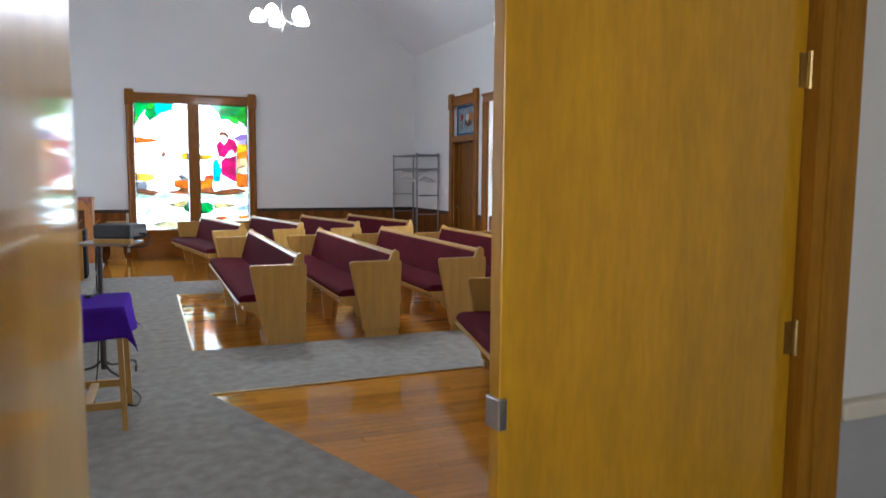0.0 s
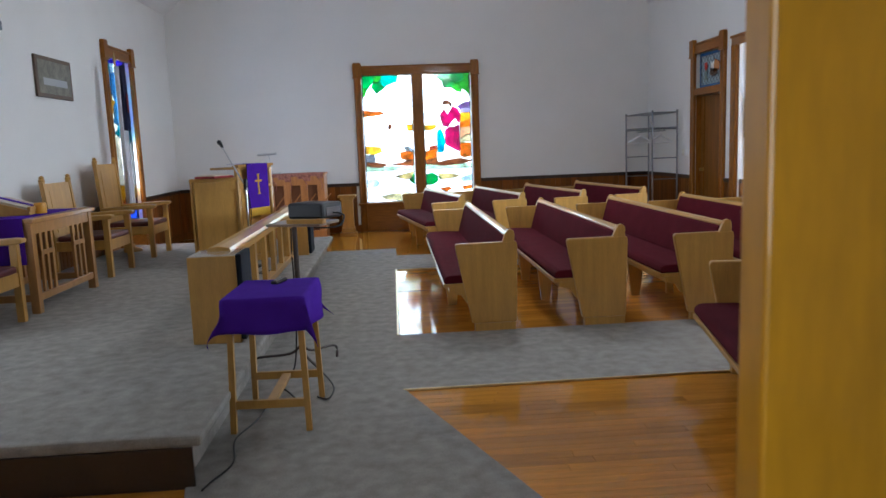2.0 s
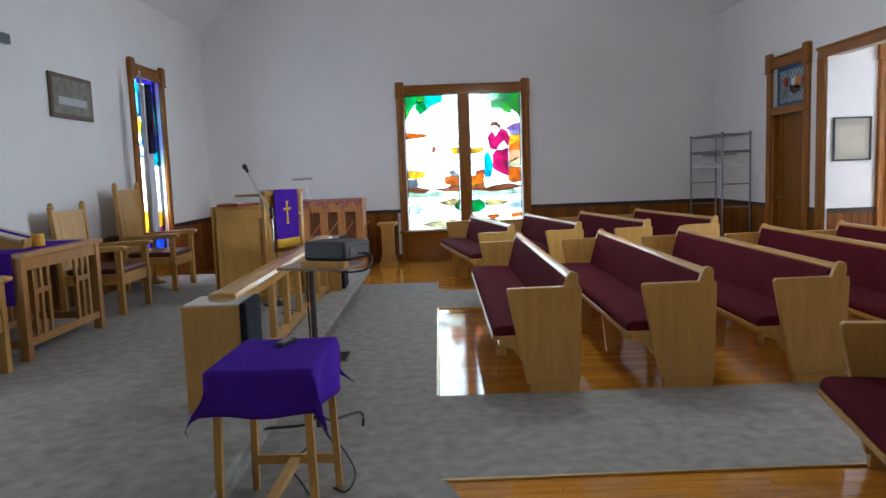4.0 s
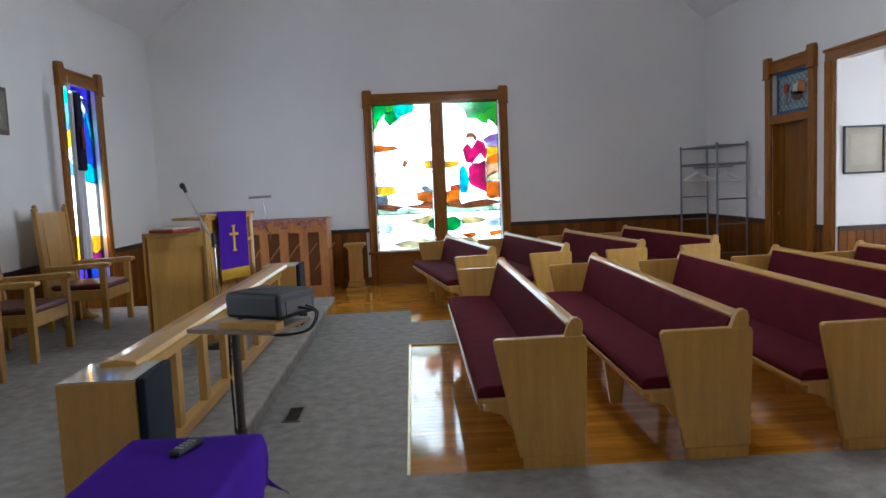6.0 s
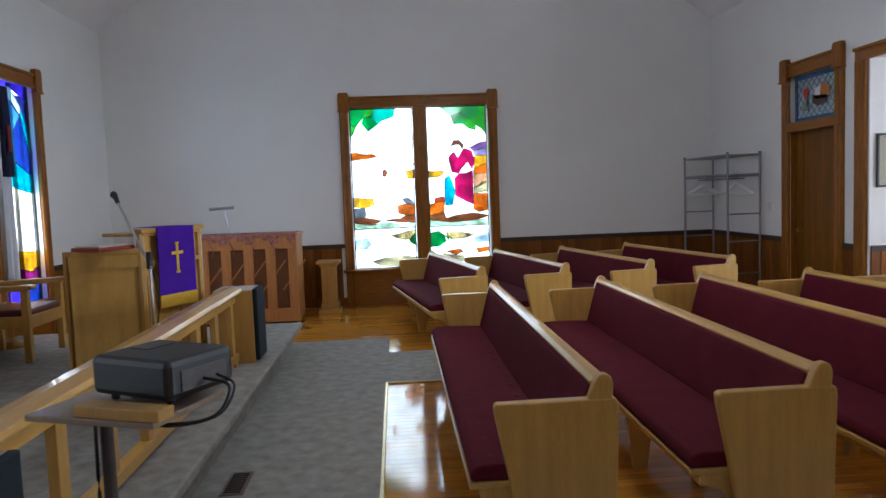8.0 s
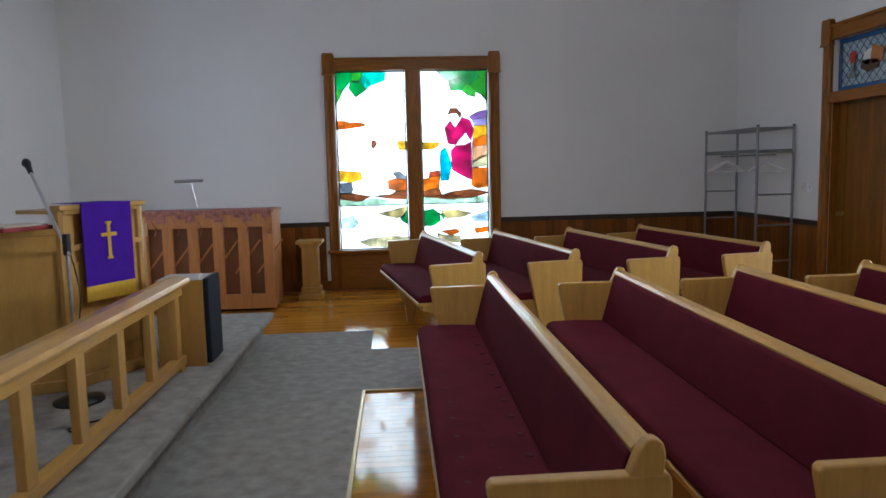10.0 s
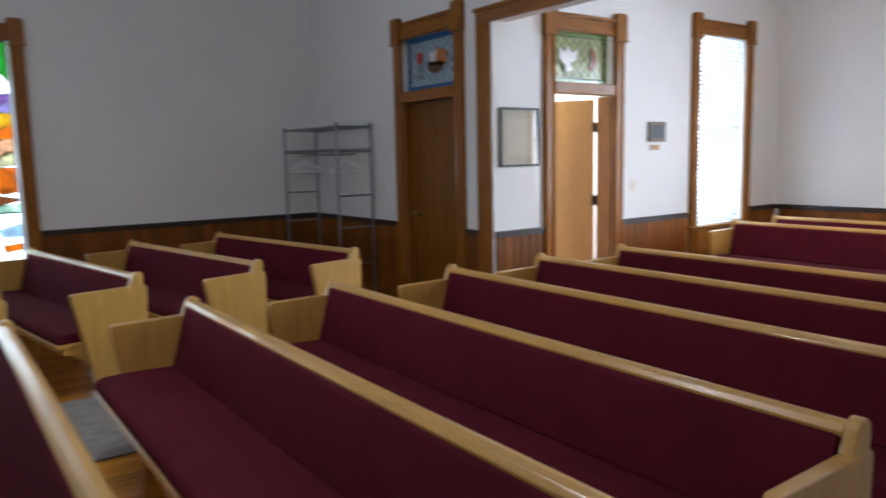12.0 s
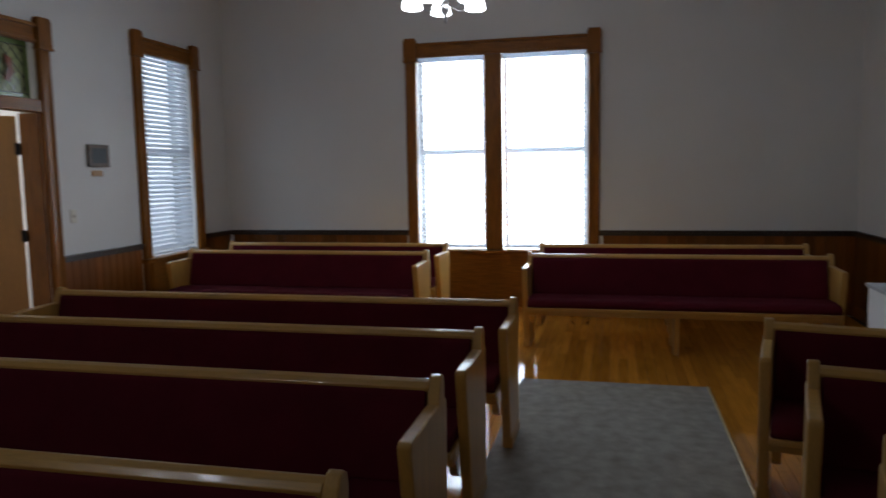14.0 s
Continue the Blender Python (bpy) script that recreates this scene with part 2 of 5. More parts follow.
def box(x0, y0, z0, x1, y1, z1, bevel=0.0, bm=None):
    out = bm or bmesh.new()
    t = bmesh.ops.create_cube(out, size=1)
    bmesh.ops.scale(out, vec=(x1 - x0, y1 - y0, z1 - z0), verts=t["verts"])
    bmesh.ops.translate(out, vec=((x0 + x1) / 2, (y0 + y1) / 2, (z0 + z1) / 2), verts=t["verts"])
    if bevel:
        edges = list({e for v in t["verts"] for e in v.link_edges})
        bmesh.ops.bevel(out, geom=edges, offset=bevel, segments=2, affect="EDGES", profile=0.5)
    return out


def prism(points, axis, a, b, bevel=0.0, bm=None):
    """A polygon given in the two other axes, in their order, pushed from a to b along axis."""
    out = bm or bmesh.new()

    def place(p, h):
        v = list(p)
        v.insert("xyz".index(axis), h)
        return v

    lo = [out.verts.new(place(p, a)) for p in points]
    hi = [out.verts.new(place(p, b)) for p in points]
    n = len(points)
    faces = [out.faces.new(lo[::-1]), out.faces.new(hi)]
    faces += [out.faces.new((lo[i], lo[(i + 1) % n], hi[(i + 1) % n], hi[i])) for i in range(n)]
    bmesh.ops.recalc_face_normals(out, faces=faces)
    if bevel:
        bmesh.ops.bevel(out, geom=list({e for f in faces for e in f.edges}), offset=bevel, segments=2, affect="EDGES", profile=0.5)
    return out


def rod(p, q, r, r2=None, sides=12, bm=None):
    out = bm or bmesh.new()
    p, q = Vector(p), Vector(q)
    t = bmesh.ops.create_cone(out, cap_ends=True, segments=sides, radius1=r, radius2=r if r2 is None else r2, depth=(q - p).length)
    turn = (q - p).to_track_quat("Z", "Y").to_matrix().to_4x4()
    bmesh.ops.transform(out, matrix=Matrix.Translation((p + q) / 2) @ turn, verts=t["verts"])
    return out


def lathe(profile, sides=20, bm=None):
    """A turned shape round z from (radius, z) pairs."""
    out = bm or bmesh.new()
    rings = [[out.verts.new((r * math.cos(2 * math.pi * i / sides), r * math.sin(2 * math.pi * i / sides), z)) for i in range(sides)] for r, z in profile]
    for a, b in zip(rings, rings[1:]):
        for i in range(sides):
            out.faces.new((a[i], a[(i + 1) % sides], b[(i + 1) % sides], b[i]))
    out.faces.new(rings[0][::-1])
    out.faces.new(rings[-1])
    bmesh.ops.recalc_face_normals(out, faces=out.faces[:])
    return out


def tube(name, pts, r, material, parent=None, smooth=True):
    """A bent round bar through points, as a mesh."""
    bm = bmesh.new()
    pts = [Vector(p) for p in pts]
    if smooth and len(pts) > 2:
        fine = []
        for i in range(len(pts) - 1):
            p0, p1, p2, p3 = pts[max(i - 1, 0)], pts[i], pts[i + 1], pts[min(i + 2, len(pts) - 1)]
            for k in range(6):
                s = k / 6
                fine.append(0.5 * (2 * p1 + (p2 - p0) * s + (2 * p0 - 5 * p1 + 4 * p2 - p3) * s * s + (3 * p1 - p0 - 3 * p2 + p3) * s ** 3))
        pts = fine + [pts[-1]]
    rings = []
    for i, p in enumerate(pts):
        d = (pts[min(i + 1, len(pts) - 1)] - pts[max(i - 1, 0)]).normalized()
        q = d.to_track_quat("Z", "Y").to_matrix()
        rings.append([bm.verts.new(p + q @ Vector((r * math.cos(a * math.pi / 4), r * math.sin(a * math.pi / 4), 0))) for a in range(8)])
    for a, b in zip(rings, rings[1:]):
        for i in range(8):
            bm.faces.new((a[i], a[(i + 1) % 8], b[(i + 1) % 8], b[i]))
    bm.faces.new(rings[0][::-1])
    bm.faces.new(rings[-1])
    bmesh.ops.recalc_face_normals(bm, faces=bm.faces[:])
    return part(name, bm, material, parent, smooth=True)


def walled(axis, plane, thick, a0, a1, z0, z1, holes=()):
    """A wall along y (axis x) or along x (axis y), from plane to plane + thick, with holes (a0, a1, z0, z1)."""
    bm = bmesh.new()
    cuts = sorted({a0, a1, *(h[0] for h in holes), *(h[1] for h in holes)})
    for lo, hi in zip(cuts, cuts[1:]):
        spans, z = [], z0
        for h in sorted((h for h in holes if h[0] <= lo and h[1] >= hi), key=lambda h: h[2]):
            if h[2] > z:
                spans.append((z, h[2]))
            z = h[3]
        if z < z1:
            spans.append((z, z1))
        for s, e in spans:
            p, q = sorted((plane, plane + thick))
            box(*((p, lo, s, q, hi, e) if axis == "x" else (lo, p, s, hi, q, e)), bm=bm)
    return bm


def structure(name, bm, material, label, category):
    return tagged(part(name, bm, material), label, category, kind="structure")


# ---- plan ----
XW, XE, YN, YS = -3.25, 5.425, 12.88, 0.30
XF, YP, YQ = 10.055, 9.31, 2.05
EAVE, RIDGE, XR = 3.95, 7.33, (XW + XE) / 2
STAGE = 0.262

# ---- walls ----
bm = walled("y", YN, 0.22, XW - 0.22, XE + 0.2, -0.1, EAVE, [(0.13, 2.11, 0.52, 2.83)])
prism([(XW - 0.22, EAVE), (XE + 0.2, EAVE), (XR, RIDGE + 0.15)], "y", YN, YN + 0.22, bm=bm)
structure("wall_north", bm, WALL, "off-white plaster gable wall round a stained-glass window", "wall")
structure("wall_west", walled("x", XW, -0.22, YS, YN, -0.1, EAVE, [(3.31, 4.20, 0.52, 2.97), (9.98, 10.87, 0.52, 2.97)]), WALL, "off-white plaster wall behind the platform", "wall")
structure("wall_east", walled("x", XE, 0.17, YS, YN, -0.1, EAVE, [(YQ, YP, -0.1, 2.75), (9.83, 10.745, -0.1, 2.78)]), WALL, "off-white plaster wall with a wide cased opening", "wall")
bm = walled("y", 0.15, 0.15, XW - 0.22, XE + 0.2, -0.1, EAVE, [(0.10, 1.965, -0.1, 2.15)])
prism([(XW - 0.22, EAVE), (XE + 0.2, EAVE), (XR, RIDGE + 0.15)], "y", 0.15, YS, bm=bm)
structure("wall_south", bm, WALL, "off-white plaster gable wall with a double doorway", "wall")
structure("wing_wall_north", walled("y", YP, 0.2, XE + 0.17, XF + 0.2, -0.1, EAVE, [(6.165, 6.995, -0.1, 2.75), (8.39, 9.31, 0.73, 2.95)]), WALL, "off-white plaster wall with a door and a window", "wall")
structure("wing_wall_east", walled("x", XF, 0.2, YQ - 0.2, YP, -0.1, EAVE, [(4.83, 6.80, 0.67, 2.96)]), WALL, "off-white plaster wall round a double window", "wall")
structure("wing_wall_south", walled("y", YQ, -0.2, XE + 0.17, XF, -0.1, EAVE), WALL, "plain off-white plaster wall of the side wing", "wall")
# ceilings
s = (RIDGE - EAVE) / (XR - XW)
structure("ceiling", prism([(XW - 0.25, EAVE - 0.25 * s), (XR, RIDGE), (XE + 0.2, EAVE - 0.2 * s), (XE + 0.2, EAVE + 0.1), (XR, RIDGE + 0.2), (XW - 0.25, EAVE + 0.1)], "y", 0.15, YN + 0.2), CEIL, "white painted vaulted ceiling", "ceiling")
structure("wing_ceiling", box(XE + 0.17, YQ - 0.2, EAVE, XF + 0.2, YP + 0.2, EAVE + 0.1), CEIL, "flat white painted ceiling of the side wing", "ceiling")
# entrance hall and side room behind their doors
structure("hall_wall_west", box(-1.3, -3.1, -0.1, -1.1, 0.15, 2.8), WALL, "plain off-white hall wall", "wall")
structure("hall_wall_east", box(3.4, -3.1, -0.1, 3.6, 0.15, 2.8), WALL, "plain off-white hall wall", "wall")
# opening added in the unseen south wall to let the fill light in
structure("hall_wall_south", walled("y", -3.1, 0.2, -1.1, 3.4, -0.1, 2.8, [(-0.5, 0.9, 0.95, 2.4)]), WALL, "plain off-white hall wall with an added opening for fill light", "wall")
structure("hall_ceiling", box(-1.3, -3.1, 2.8, 3.6, 0.15, 2.9), CEIL, "white hall ceiling", "ceiling")
structure("hall_dado", box(2.073, 0.135, 0, 3.4, 0.15, 0.842), HALLGREY, "grey painted lower hall wall", "dado")
structure("hall_chair_rail", box(2.073, 0.105, 0.842, 3.4, 0.15, 0.895, 0.008), CREAM, "cream painted wooden chair rail", "trim")
structure("side_room_wall_west", box(5.62, 9.5, -0.1, 5.75, 12.2, 2.8), WALL, "plain white wall of the side room", "wall")
structure("side_room_wall_east", box(8.1, 9.5, -0.1, 8.25, 12.2, 2.8), WALL, "plain white wall of the side room", "wall")
# no known window here; the opening is added for the sheet behind it
structure("side_room_wall_north", walled("y", 12.05, 0.15, 5.75, 8.1, -0.1, 2.8, [(6.4, 7.6, 0.9, 2.3)]), WALL, "plain white wall with an added opening for daylight fill", "wall")
structure("side_room_ceiling", box(5.62, 9.5, 2.8, 8.25, 12.2, 2.9), CEIL, "white ceiling of the side room", "ceiling")
floor = structure("floor", box(-4, -3.2, -0.15, 10.4, 13.2, -0.012), SUB, "glossy varnished oak strip floor", "floor")

# ---- carpets ----
def carpet(name, pts, top=0.012):
    return structure(name, prism(pts, "z", -0.005, top, 0.004), CARPET, "mottled grey low-pile carpet", "carpet")


carpet("aisle_carpet", [(-0.44, 10.34), (0.62, 10.34), (0.62, 9.6), (5.3, 9.6), (5.3, 8.42), (0.62, 8.42), (0.62, 5.21), (7.08, 5.21), (7.08, 3.87), (0.64, 3.87), (1.62, 1.25), (1.91, 0.32), (1.91, 0.1), (0.14, 0.1), (0.14, 0.32), (-0.30, 2.3), (-0.42, 2.80)])
structure("hall_carpet", box(-1.1, -2.9, -0.005, 3.4, 0.1, 0.012), CARPET, "mottled grey low-pile carpet", "carpet")
for a in [((0.64, 3.862), (7.08, 3.862)), ((0.62, 8.41), (1.2, 8.41)), ((0.61, 5.22), (0.61, 8.41))]:
    (x0, y0), (x1, y1) = a
    structure("carpet_strip", box(min(x0, x1) - 0.012, min(y0, y1) - 0.007, 0.0, max(x0, x1) + 0.012, max(y0, y1) + 0.007, 0.015, 0.004), GOLDSTRIP, "thin brass carpet edging strip", "trim")
# platform
bm = prism([(XW, 2.70), (-0.40, 2.70), (-0.40, 10.12), (XW, 10.12)], "z", 0.0, STAGE - 0.06)
prism([(XW, 2.675), (-0.30, 2.675), (-0.30, 10.17), (XW, 10.17)], "z", STAGE - 0.06, STAGE, 0.018, bm=bm)
structure("platform", bm, CARPET, "low carpeted chancel platform with a rounded nosing", "platform")
# near-black wood puts the dim south side's shade into the board's colour
structure("platform_riser", box(XW, 2.682, 0, -0.345, 2.697, STAGE - 0.062, 0.003), DARKTRIM, "varnished wooden riser board under the platform nosing, darkened to look shaded", "trim")


# ---- window and door surrounds ----
def surround(name, m, w, bottom, top, wide, apron, label, category, mullion=None, bar=None):
    """Victorian casing on a wall: local x along the wall, y out of the wall into the room, z up."""
    e = thing(name, m, label, category, kind="structure")
    head = top - 0.055
    for i, x in enumerate((0, w - wide)):
        part("post", prism([(x, 0), (x + wide, 0), (x + wide, 0.028), (x + wide - 0.012, 0.045), (x + wide * 0.65, 0.030), (x + wide * 0.35, 0.030), (x + 0.012, 0.045), (x, 0.028)], "z", apron, head - 0.2), TRIM, e)
        part("corner_block", prism([(x - 0.012, head - 0.2), (x + wide + 0.012, head - 0.2), (x + wide + 0.012, head + 0.02), (x + wide - 0.004, top), (x + 0.004, top), (x - 0.012, head + 0.02)], "y", 0, 0.062, 0.006), TRIM, e)
        part("block_bead", box(x - 0.02, 0, head - 0.215, x + wide + 0.02, 0.07, head - 0.195, 0.005), TRIM, e)
    part("head_board", box(wide + 0.012, 0, head - 0.165, w - wide - 0.012, 0.03, head), TRIMH, e)
    part("head_bead", box(wide + 0.012, 0, head - 0.035, w - wide - 0.012, 0.05, head - 0.002, 0.008), TRIMH, e)
    part("head_lower_bead", box(wide + 0.012, 0, head - 0.16, w - wide - 0.012, 0.045, head - 0.135, 0.006), TRIMH, e)
    if bottom > 0.2:
        part("window_sill", box(-0.03 + wide * 0, -0.06, bottom - 0.045, w + 0.03, 0.075, bottom - 0.005, 0.008), TRIMH, e)
        part("apron", box(wide, 0, apron, w - wide, 0.022, bottom - 0.045), TRIMH, e)
    if mullion:
        part("mullion", box(mullion[0], -0.05, bottom - 0.005, mullion[1], 0.035, head - 0.165, 0.008), TRIM, e)
    if bar:
        part("transom_bar", box(wide, -0.05, bar[0], w - wide, 0.04, bar[1], 0.008), TRIMH, e)
    return e


def on_wall(side, a, out=0.0):
    """The pose of a wall-mounted thing whose local x starts at a: on the north wall, seen from the room."""
    return {"north": pose(a, YN - out, 0, 0, 0, 0) @ Matrix.Diagonal((1, -1, 1, 1)), "west": pose(XW + out, a, 0, 0, 0, 90) @ Matrix.Diagonal((1, -1, 1, 1)),
            "east": pose(XE - out, a, 0, 0, 0, 90), "wing_north": pose(a, YP - out, 0) @ Matrix.Diagonal((1, -1, 1, 1)), "wing_east": pose(XF - out, a, 0, 0, 0, 90)}[side]


def solid_pane(pts, y, material, parent, name="pane", lead=True, th=0.003):
    """A flat glass piece in the wall's x and z, with its lead line."""
    ob = part(name, prism(pts, "y", y, y + th), material, parent)
    if lead:
        bm = bmesh.new()
        for p, q in zip(pts, pts[1:] + pts[:1]):
            if (Vector(p) - Vector(q)).length > 0.004:
                rod((p[0], y + 0.003, p[1]), (q[0], y + 0.003, q[1]), 0.0035, sides=5, bm=bm)
        part("lead_line", bm, LEAD, ob)
    return ob


def pieces(parent, x0, x1, zt, zb, y, rows):
    """Coloured pieces given in percent of the pane, from its top left."""
    for i, (c, pts) in enumerate(rows):
        solid_pane([(x0 + (x1 - x0) * u / 100, zt + (zb - zt) * v / 100) for u, v in pts], y + 0.004 * (1 + i % 3), G[c], parent, "glass_piece")


def sash(parent, x0, x1, z0, z1, y, r=0.03, material=TRIM):
    for b in ((x0, z0, x0 + r, z1), (x1 - r, z0, x1, z1), (x0 + r, z0, x1 - r, z0 + r), (x0 + r, z1 - r, x1 - r, z1)):
        part("sash_bar", box(b[0], y, b[1], b[2], y + 0.035, b[3], 0.003), material, parent)


# stained-glass double window in the north gable
win = surround("window_1", on_wall("north", 0.0), 2.25, 0.535, 3.045, 0.13, 0.0, "dark varnished double window with a bright pictorial stained-glass scene", "window", (1.035, 1.225))
LEFT, RIGHT = (0.135, 1.032), (1.228, 2.102)
for x0, x1 in (LEFT, RIGHT):
    sash(win, x0, x1, 0.525, 2.83, -0.08, 0.016, LEAD)
    solid_pane([(x0, 0.53), (x1, 0.53), (x1, 2.825), (x0, 2.825)], -0.075, G["milk"], win, "glass_ground", False)
    part("saddle_bar", box(x0, -0.07, 1.095, x1, -0.05, 1.108), LEAD, win)
pieces(win, *LEFT, 2.82, 0.535, -0.07, [
    ("green", [(0, 0), (26, 0), (23, 5), (10, 11), (0, 9)]),
    ("leaf", [(26, 0), (40, 0), (36, 5), (29, 6), (23, 5)]),
    ("green", [(23, 5), (36, 5), (45, 10), (29, 14), (19, 9)]),
    ("teal", [(40, 0), (73, 0), (71, 5), (49, 8), (45, 10), (36, 5)]),
    ("leaf", [(0, 9), (10, 11), (6, 15), (0, 18)]),
    ("orange", [(0, 27), (10, 27), (18, 28), (35, 28), (43, 30), (28, 31), (0, 32)])])
pieces(win, *LEFT, 2.82, 0.535, -0.07, [
    ("yellow", [(86, 39), (100, 39), (100, 44), (89, 44)]),
    ("brown", [(50, 38), (54, 38), (58, 40), (53, 43), (49, 42)]),
    ("grey", [(79, 57), (89, 56), (98, 59), (98, 61), (85, 60)]),
    ("yellow", [(0, 55), (32, 56), (35, 60), (19, 62), (0, 61)]),
    ("grey", [(0, 62), (19, 62), (21, 66), (18, 68), (0, 68)]),
    ("orange", [(71, 61), (82, 60), (100, 61), (99, 67), (81, 67), (72, 66)])])
pieces(win, *LEFT, 2.82, 0.535, -0.07, [
    ("brown", [(0, 68), (21, 68), (45, 70), (75, 69), (85, 67), (99, 67), (99, 72), (78, 72), (48, 70), (28, 73), (0, 71)]),
    ("mint", [(0, 71), (28, 73), (48, 71), (78, 73), (99, 72), (99, 75), (0, 75)]),
    ("tan", [(56, 80), (78, 78), (99, 76), (94, 82), (81, 83)]),
    ("green", [(88, 83), (99, 78), (100, 87), (91, 85)]),
    ("pale", [(3, 82), (20, 81), (27, 85), (20, 88), (2, 88)]),
    ("sand", [(26, 96), (46, 94), (77, 93), (100, 94), (99, 100), (42, 99)])])
pieces(win, *RIGHT, 2.82, 0.535, -0.07, [
    ("green", [(24, 0), (60, 0), (58, 4), (42, 6), (32, 3)]),
    ("green", [(60, 0), (85, 0), (88, 4), (75, 8), (69, 7), (58, 4)]),
    ("leaf", [(85, 0), (100, 0), (100, 5), (88, 4)]),
    ("green", [(42, 6), (58, 4), (69, 7), (61, 11), (45, 11)]),
    ("leaf", [(69, 7), (75, 8), (83, 12), (82, 15), (71, 14), (61, 11)]),
    ("leaf", [(88, 4), (100, 5), (100, 18), (91, 14), (83, 12), (75, 8)])])
pieces(win, *RIGHT, 2.82, 0.535, -0.07, [
    ("purple", [(71, 26), (87, 23), (100, 22), (100, 26), (77, 28)]),
    ("violetgrey", [(77, 28), (100, 26), (99, 31), (79, 31)]),
    ("yellow", [(79, 31), (99, 31), (99, 36), (77, 39)]),
    ("orange", [(77, 39), (99, 36), (99, 42), (76, 43)]),
    ("peach", [(76, 43), (99, 42), (99, 48), (88, 50), (76, 52)]),
    ("sand", [(76, 52), (89, 48), (99, 48), (99, 54), (76, 55)])])
pieces(win, *RIGHT, 2.82, 0.535, -0.07, [
    ("yellow", [(1, 40), (27, 40), (26, 42), (17, 44), (0, 44)]),
    ("red", [(10, 57), (26, 56), (27, 59), (10, 60)]),
    ("orange", [(0, 61), (27, 59), (25, 66), (0, 68)]),
    ("orange", [(76, 55), (99, 55), (99, 66), (83, 67), (74, 65)]),
    ("brown", [(0, 68), (25, 66), (29, 70), (49, 68), (73, 67), (99, 69), (99, 70), (76, 72), (39, 73), (1, 71)]),
    ("mint", [(1, 71), (39, 73), (76, 72), (100, 71), (100, 75), (1, 75)])])
pieces(win, *RIGHT, 2.82, 0.535, -0.07, [
    ("crimson", [(35, 32), (44, 28), (51, 32), (62, 26), (74, 28), (79, 33), (75, 40), (67, 35), (57, 39), (52, 42), (40, 41)]),
    ("crimson", [(44, 45), (52, 42), (64, 42), (75, 40), (75, 62), (63, 60), (45, 56)]),
    ("brown", [(40, 25), (44, 21), (54, 21), (61, 24), (59, 27), (54, 24), (46, 24)]),
    ("cyan", [(28, 45), (36, 43), (40, 47), (45, 53), (40, 62), (28, 62), (27, 52)]),
    ("green", [(2, 79), (15, 78), (25, 81), (27, 85), (15, 88), (1, 88)]),
    ("leaf", [(15, 78), (22, 80), (33, 82), (31, 85), (25, 81)])])
pieces(win, *RIGHT, 2.82, 0.535, -0.07, [
    ("tan", [(25, 79), (49, 79), (76, 81), (62, 83), (35, 84)]),
    ("pale", [(73, 83), (100, 80), (100, 86), (78, 86)]),
    ("orange", [(25, 91), (51, 90), (55, 92), (42, 94)]),
    ("orange", [(77, 90), (100, 89), (99, 92), (80, 93)]),
    ("sand", [(21, 92), (28, 93), (42, 94), (55, 94), (57, 98), (21, 98)])])

# blue stained-glass window in the west wall
win = surround("window_2", on_wall("west", 9.85), 1.15, 0.56, 3.13, 0.12, 0.0, "tall varnished window with deep blue stained glass", "window")
sash(win, 0.13, 1.02, 0.53, 2.96, -0.08, 0.016, LEAD)
pieces(win, 0.135, 1.015, 2.95, 0.54, -0.075, [
    ("sky", [(0, 0), (34, 0), (34, 4), (0, 4)]), ("cyan", [(0, 4), (34, 4), (36, 9), (18, 11), (0, 15)]), ("sky", [(0, 15), (18, 11), (36, 9), (36, 22), (22, 24), (0, 20)]),
    ("violet", [(34, 0), (100, 0), (100, 8), (86, 6), (60, 3), (34, 4)]), ("deep", [(100, 8), (100, 26), (96, 19), (86, 11), (70, 6), (86, 6)]),
    ("pale", [(34, 4), (60, 3), (86, 11), (82, 15), (62, 9), (36, 9)]), ("cyan", [(86, 11), (96, 19), (100, 26), (100, 34), (90, 24), (82, 15)])])
pieces(win, 0.135, 1.015, 2.95, 0.54, -0.075, [
    ("sky", [(36, 9), (62, 9), (82, 15), (64, 22), (36, 22)]), ("blue", [(64, 22), (82, 15), (90, 24), (100, 34), (100, 42), (64, 36)]),
    ("yellow", [(14, 25), (24, 24), (30, 20), (34, 25), (46, 26), (34, 29), (36, 35), (28, 31), (18, 34), (22, 28)]),
    ("blue", [(0, 20), (22, 24), (14, 26), (20, 28), (18, 34), (26, 38), (0, 40)]), ("sky", [(36, 22), (64, 22), (64, 36), (50, 40), (26, 38), (36, 35), (36, 29), (46, 26)]),
    ("sky", [(0, 40), (26, 38), (34, 45), (0, 47)]), ("cyan", [(64, 36), (100, 42), (100, 50), (60, 48), (34, 45), (50, 40)])])
pieces(win, 0.135, 1.015, 2.95, 0.54, -0.075, [
    ("milk", [(0, 47), (34, 45), (60, 48), (60, 76), (0, 75)]), ("milk", [(60, 48), (100, 50), (100, 77), (60, 76)]),
    ("yellow", [(0, 75), (60, 76), (100, 77), (100, 84), (80, 86), (50, 83), (24, 88), (0, 86)]), ("orange", [(0, 86), (24, 88), (50, 83), (50, 86), (22, 91), (0, 89)]),
    ("magenta", [(50, 83), (80, 86), (100, 84), (100, 90), (60, 91), (22, 91), (50, 86)]), ("violet", [(0, 89), (22, 91), (60, 91), (56, 100), (0, 100)]), ("blue", [(60, 91), (100, 90), (100, 100), (56, 100)])])


# clear sash window over the platform's south end
win = surround("window_5", on_wall("west", 3.18), 1.15, 0.56, 3.13, 0.12, 0.0, "tall varnished sash window with clear panes", "window")
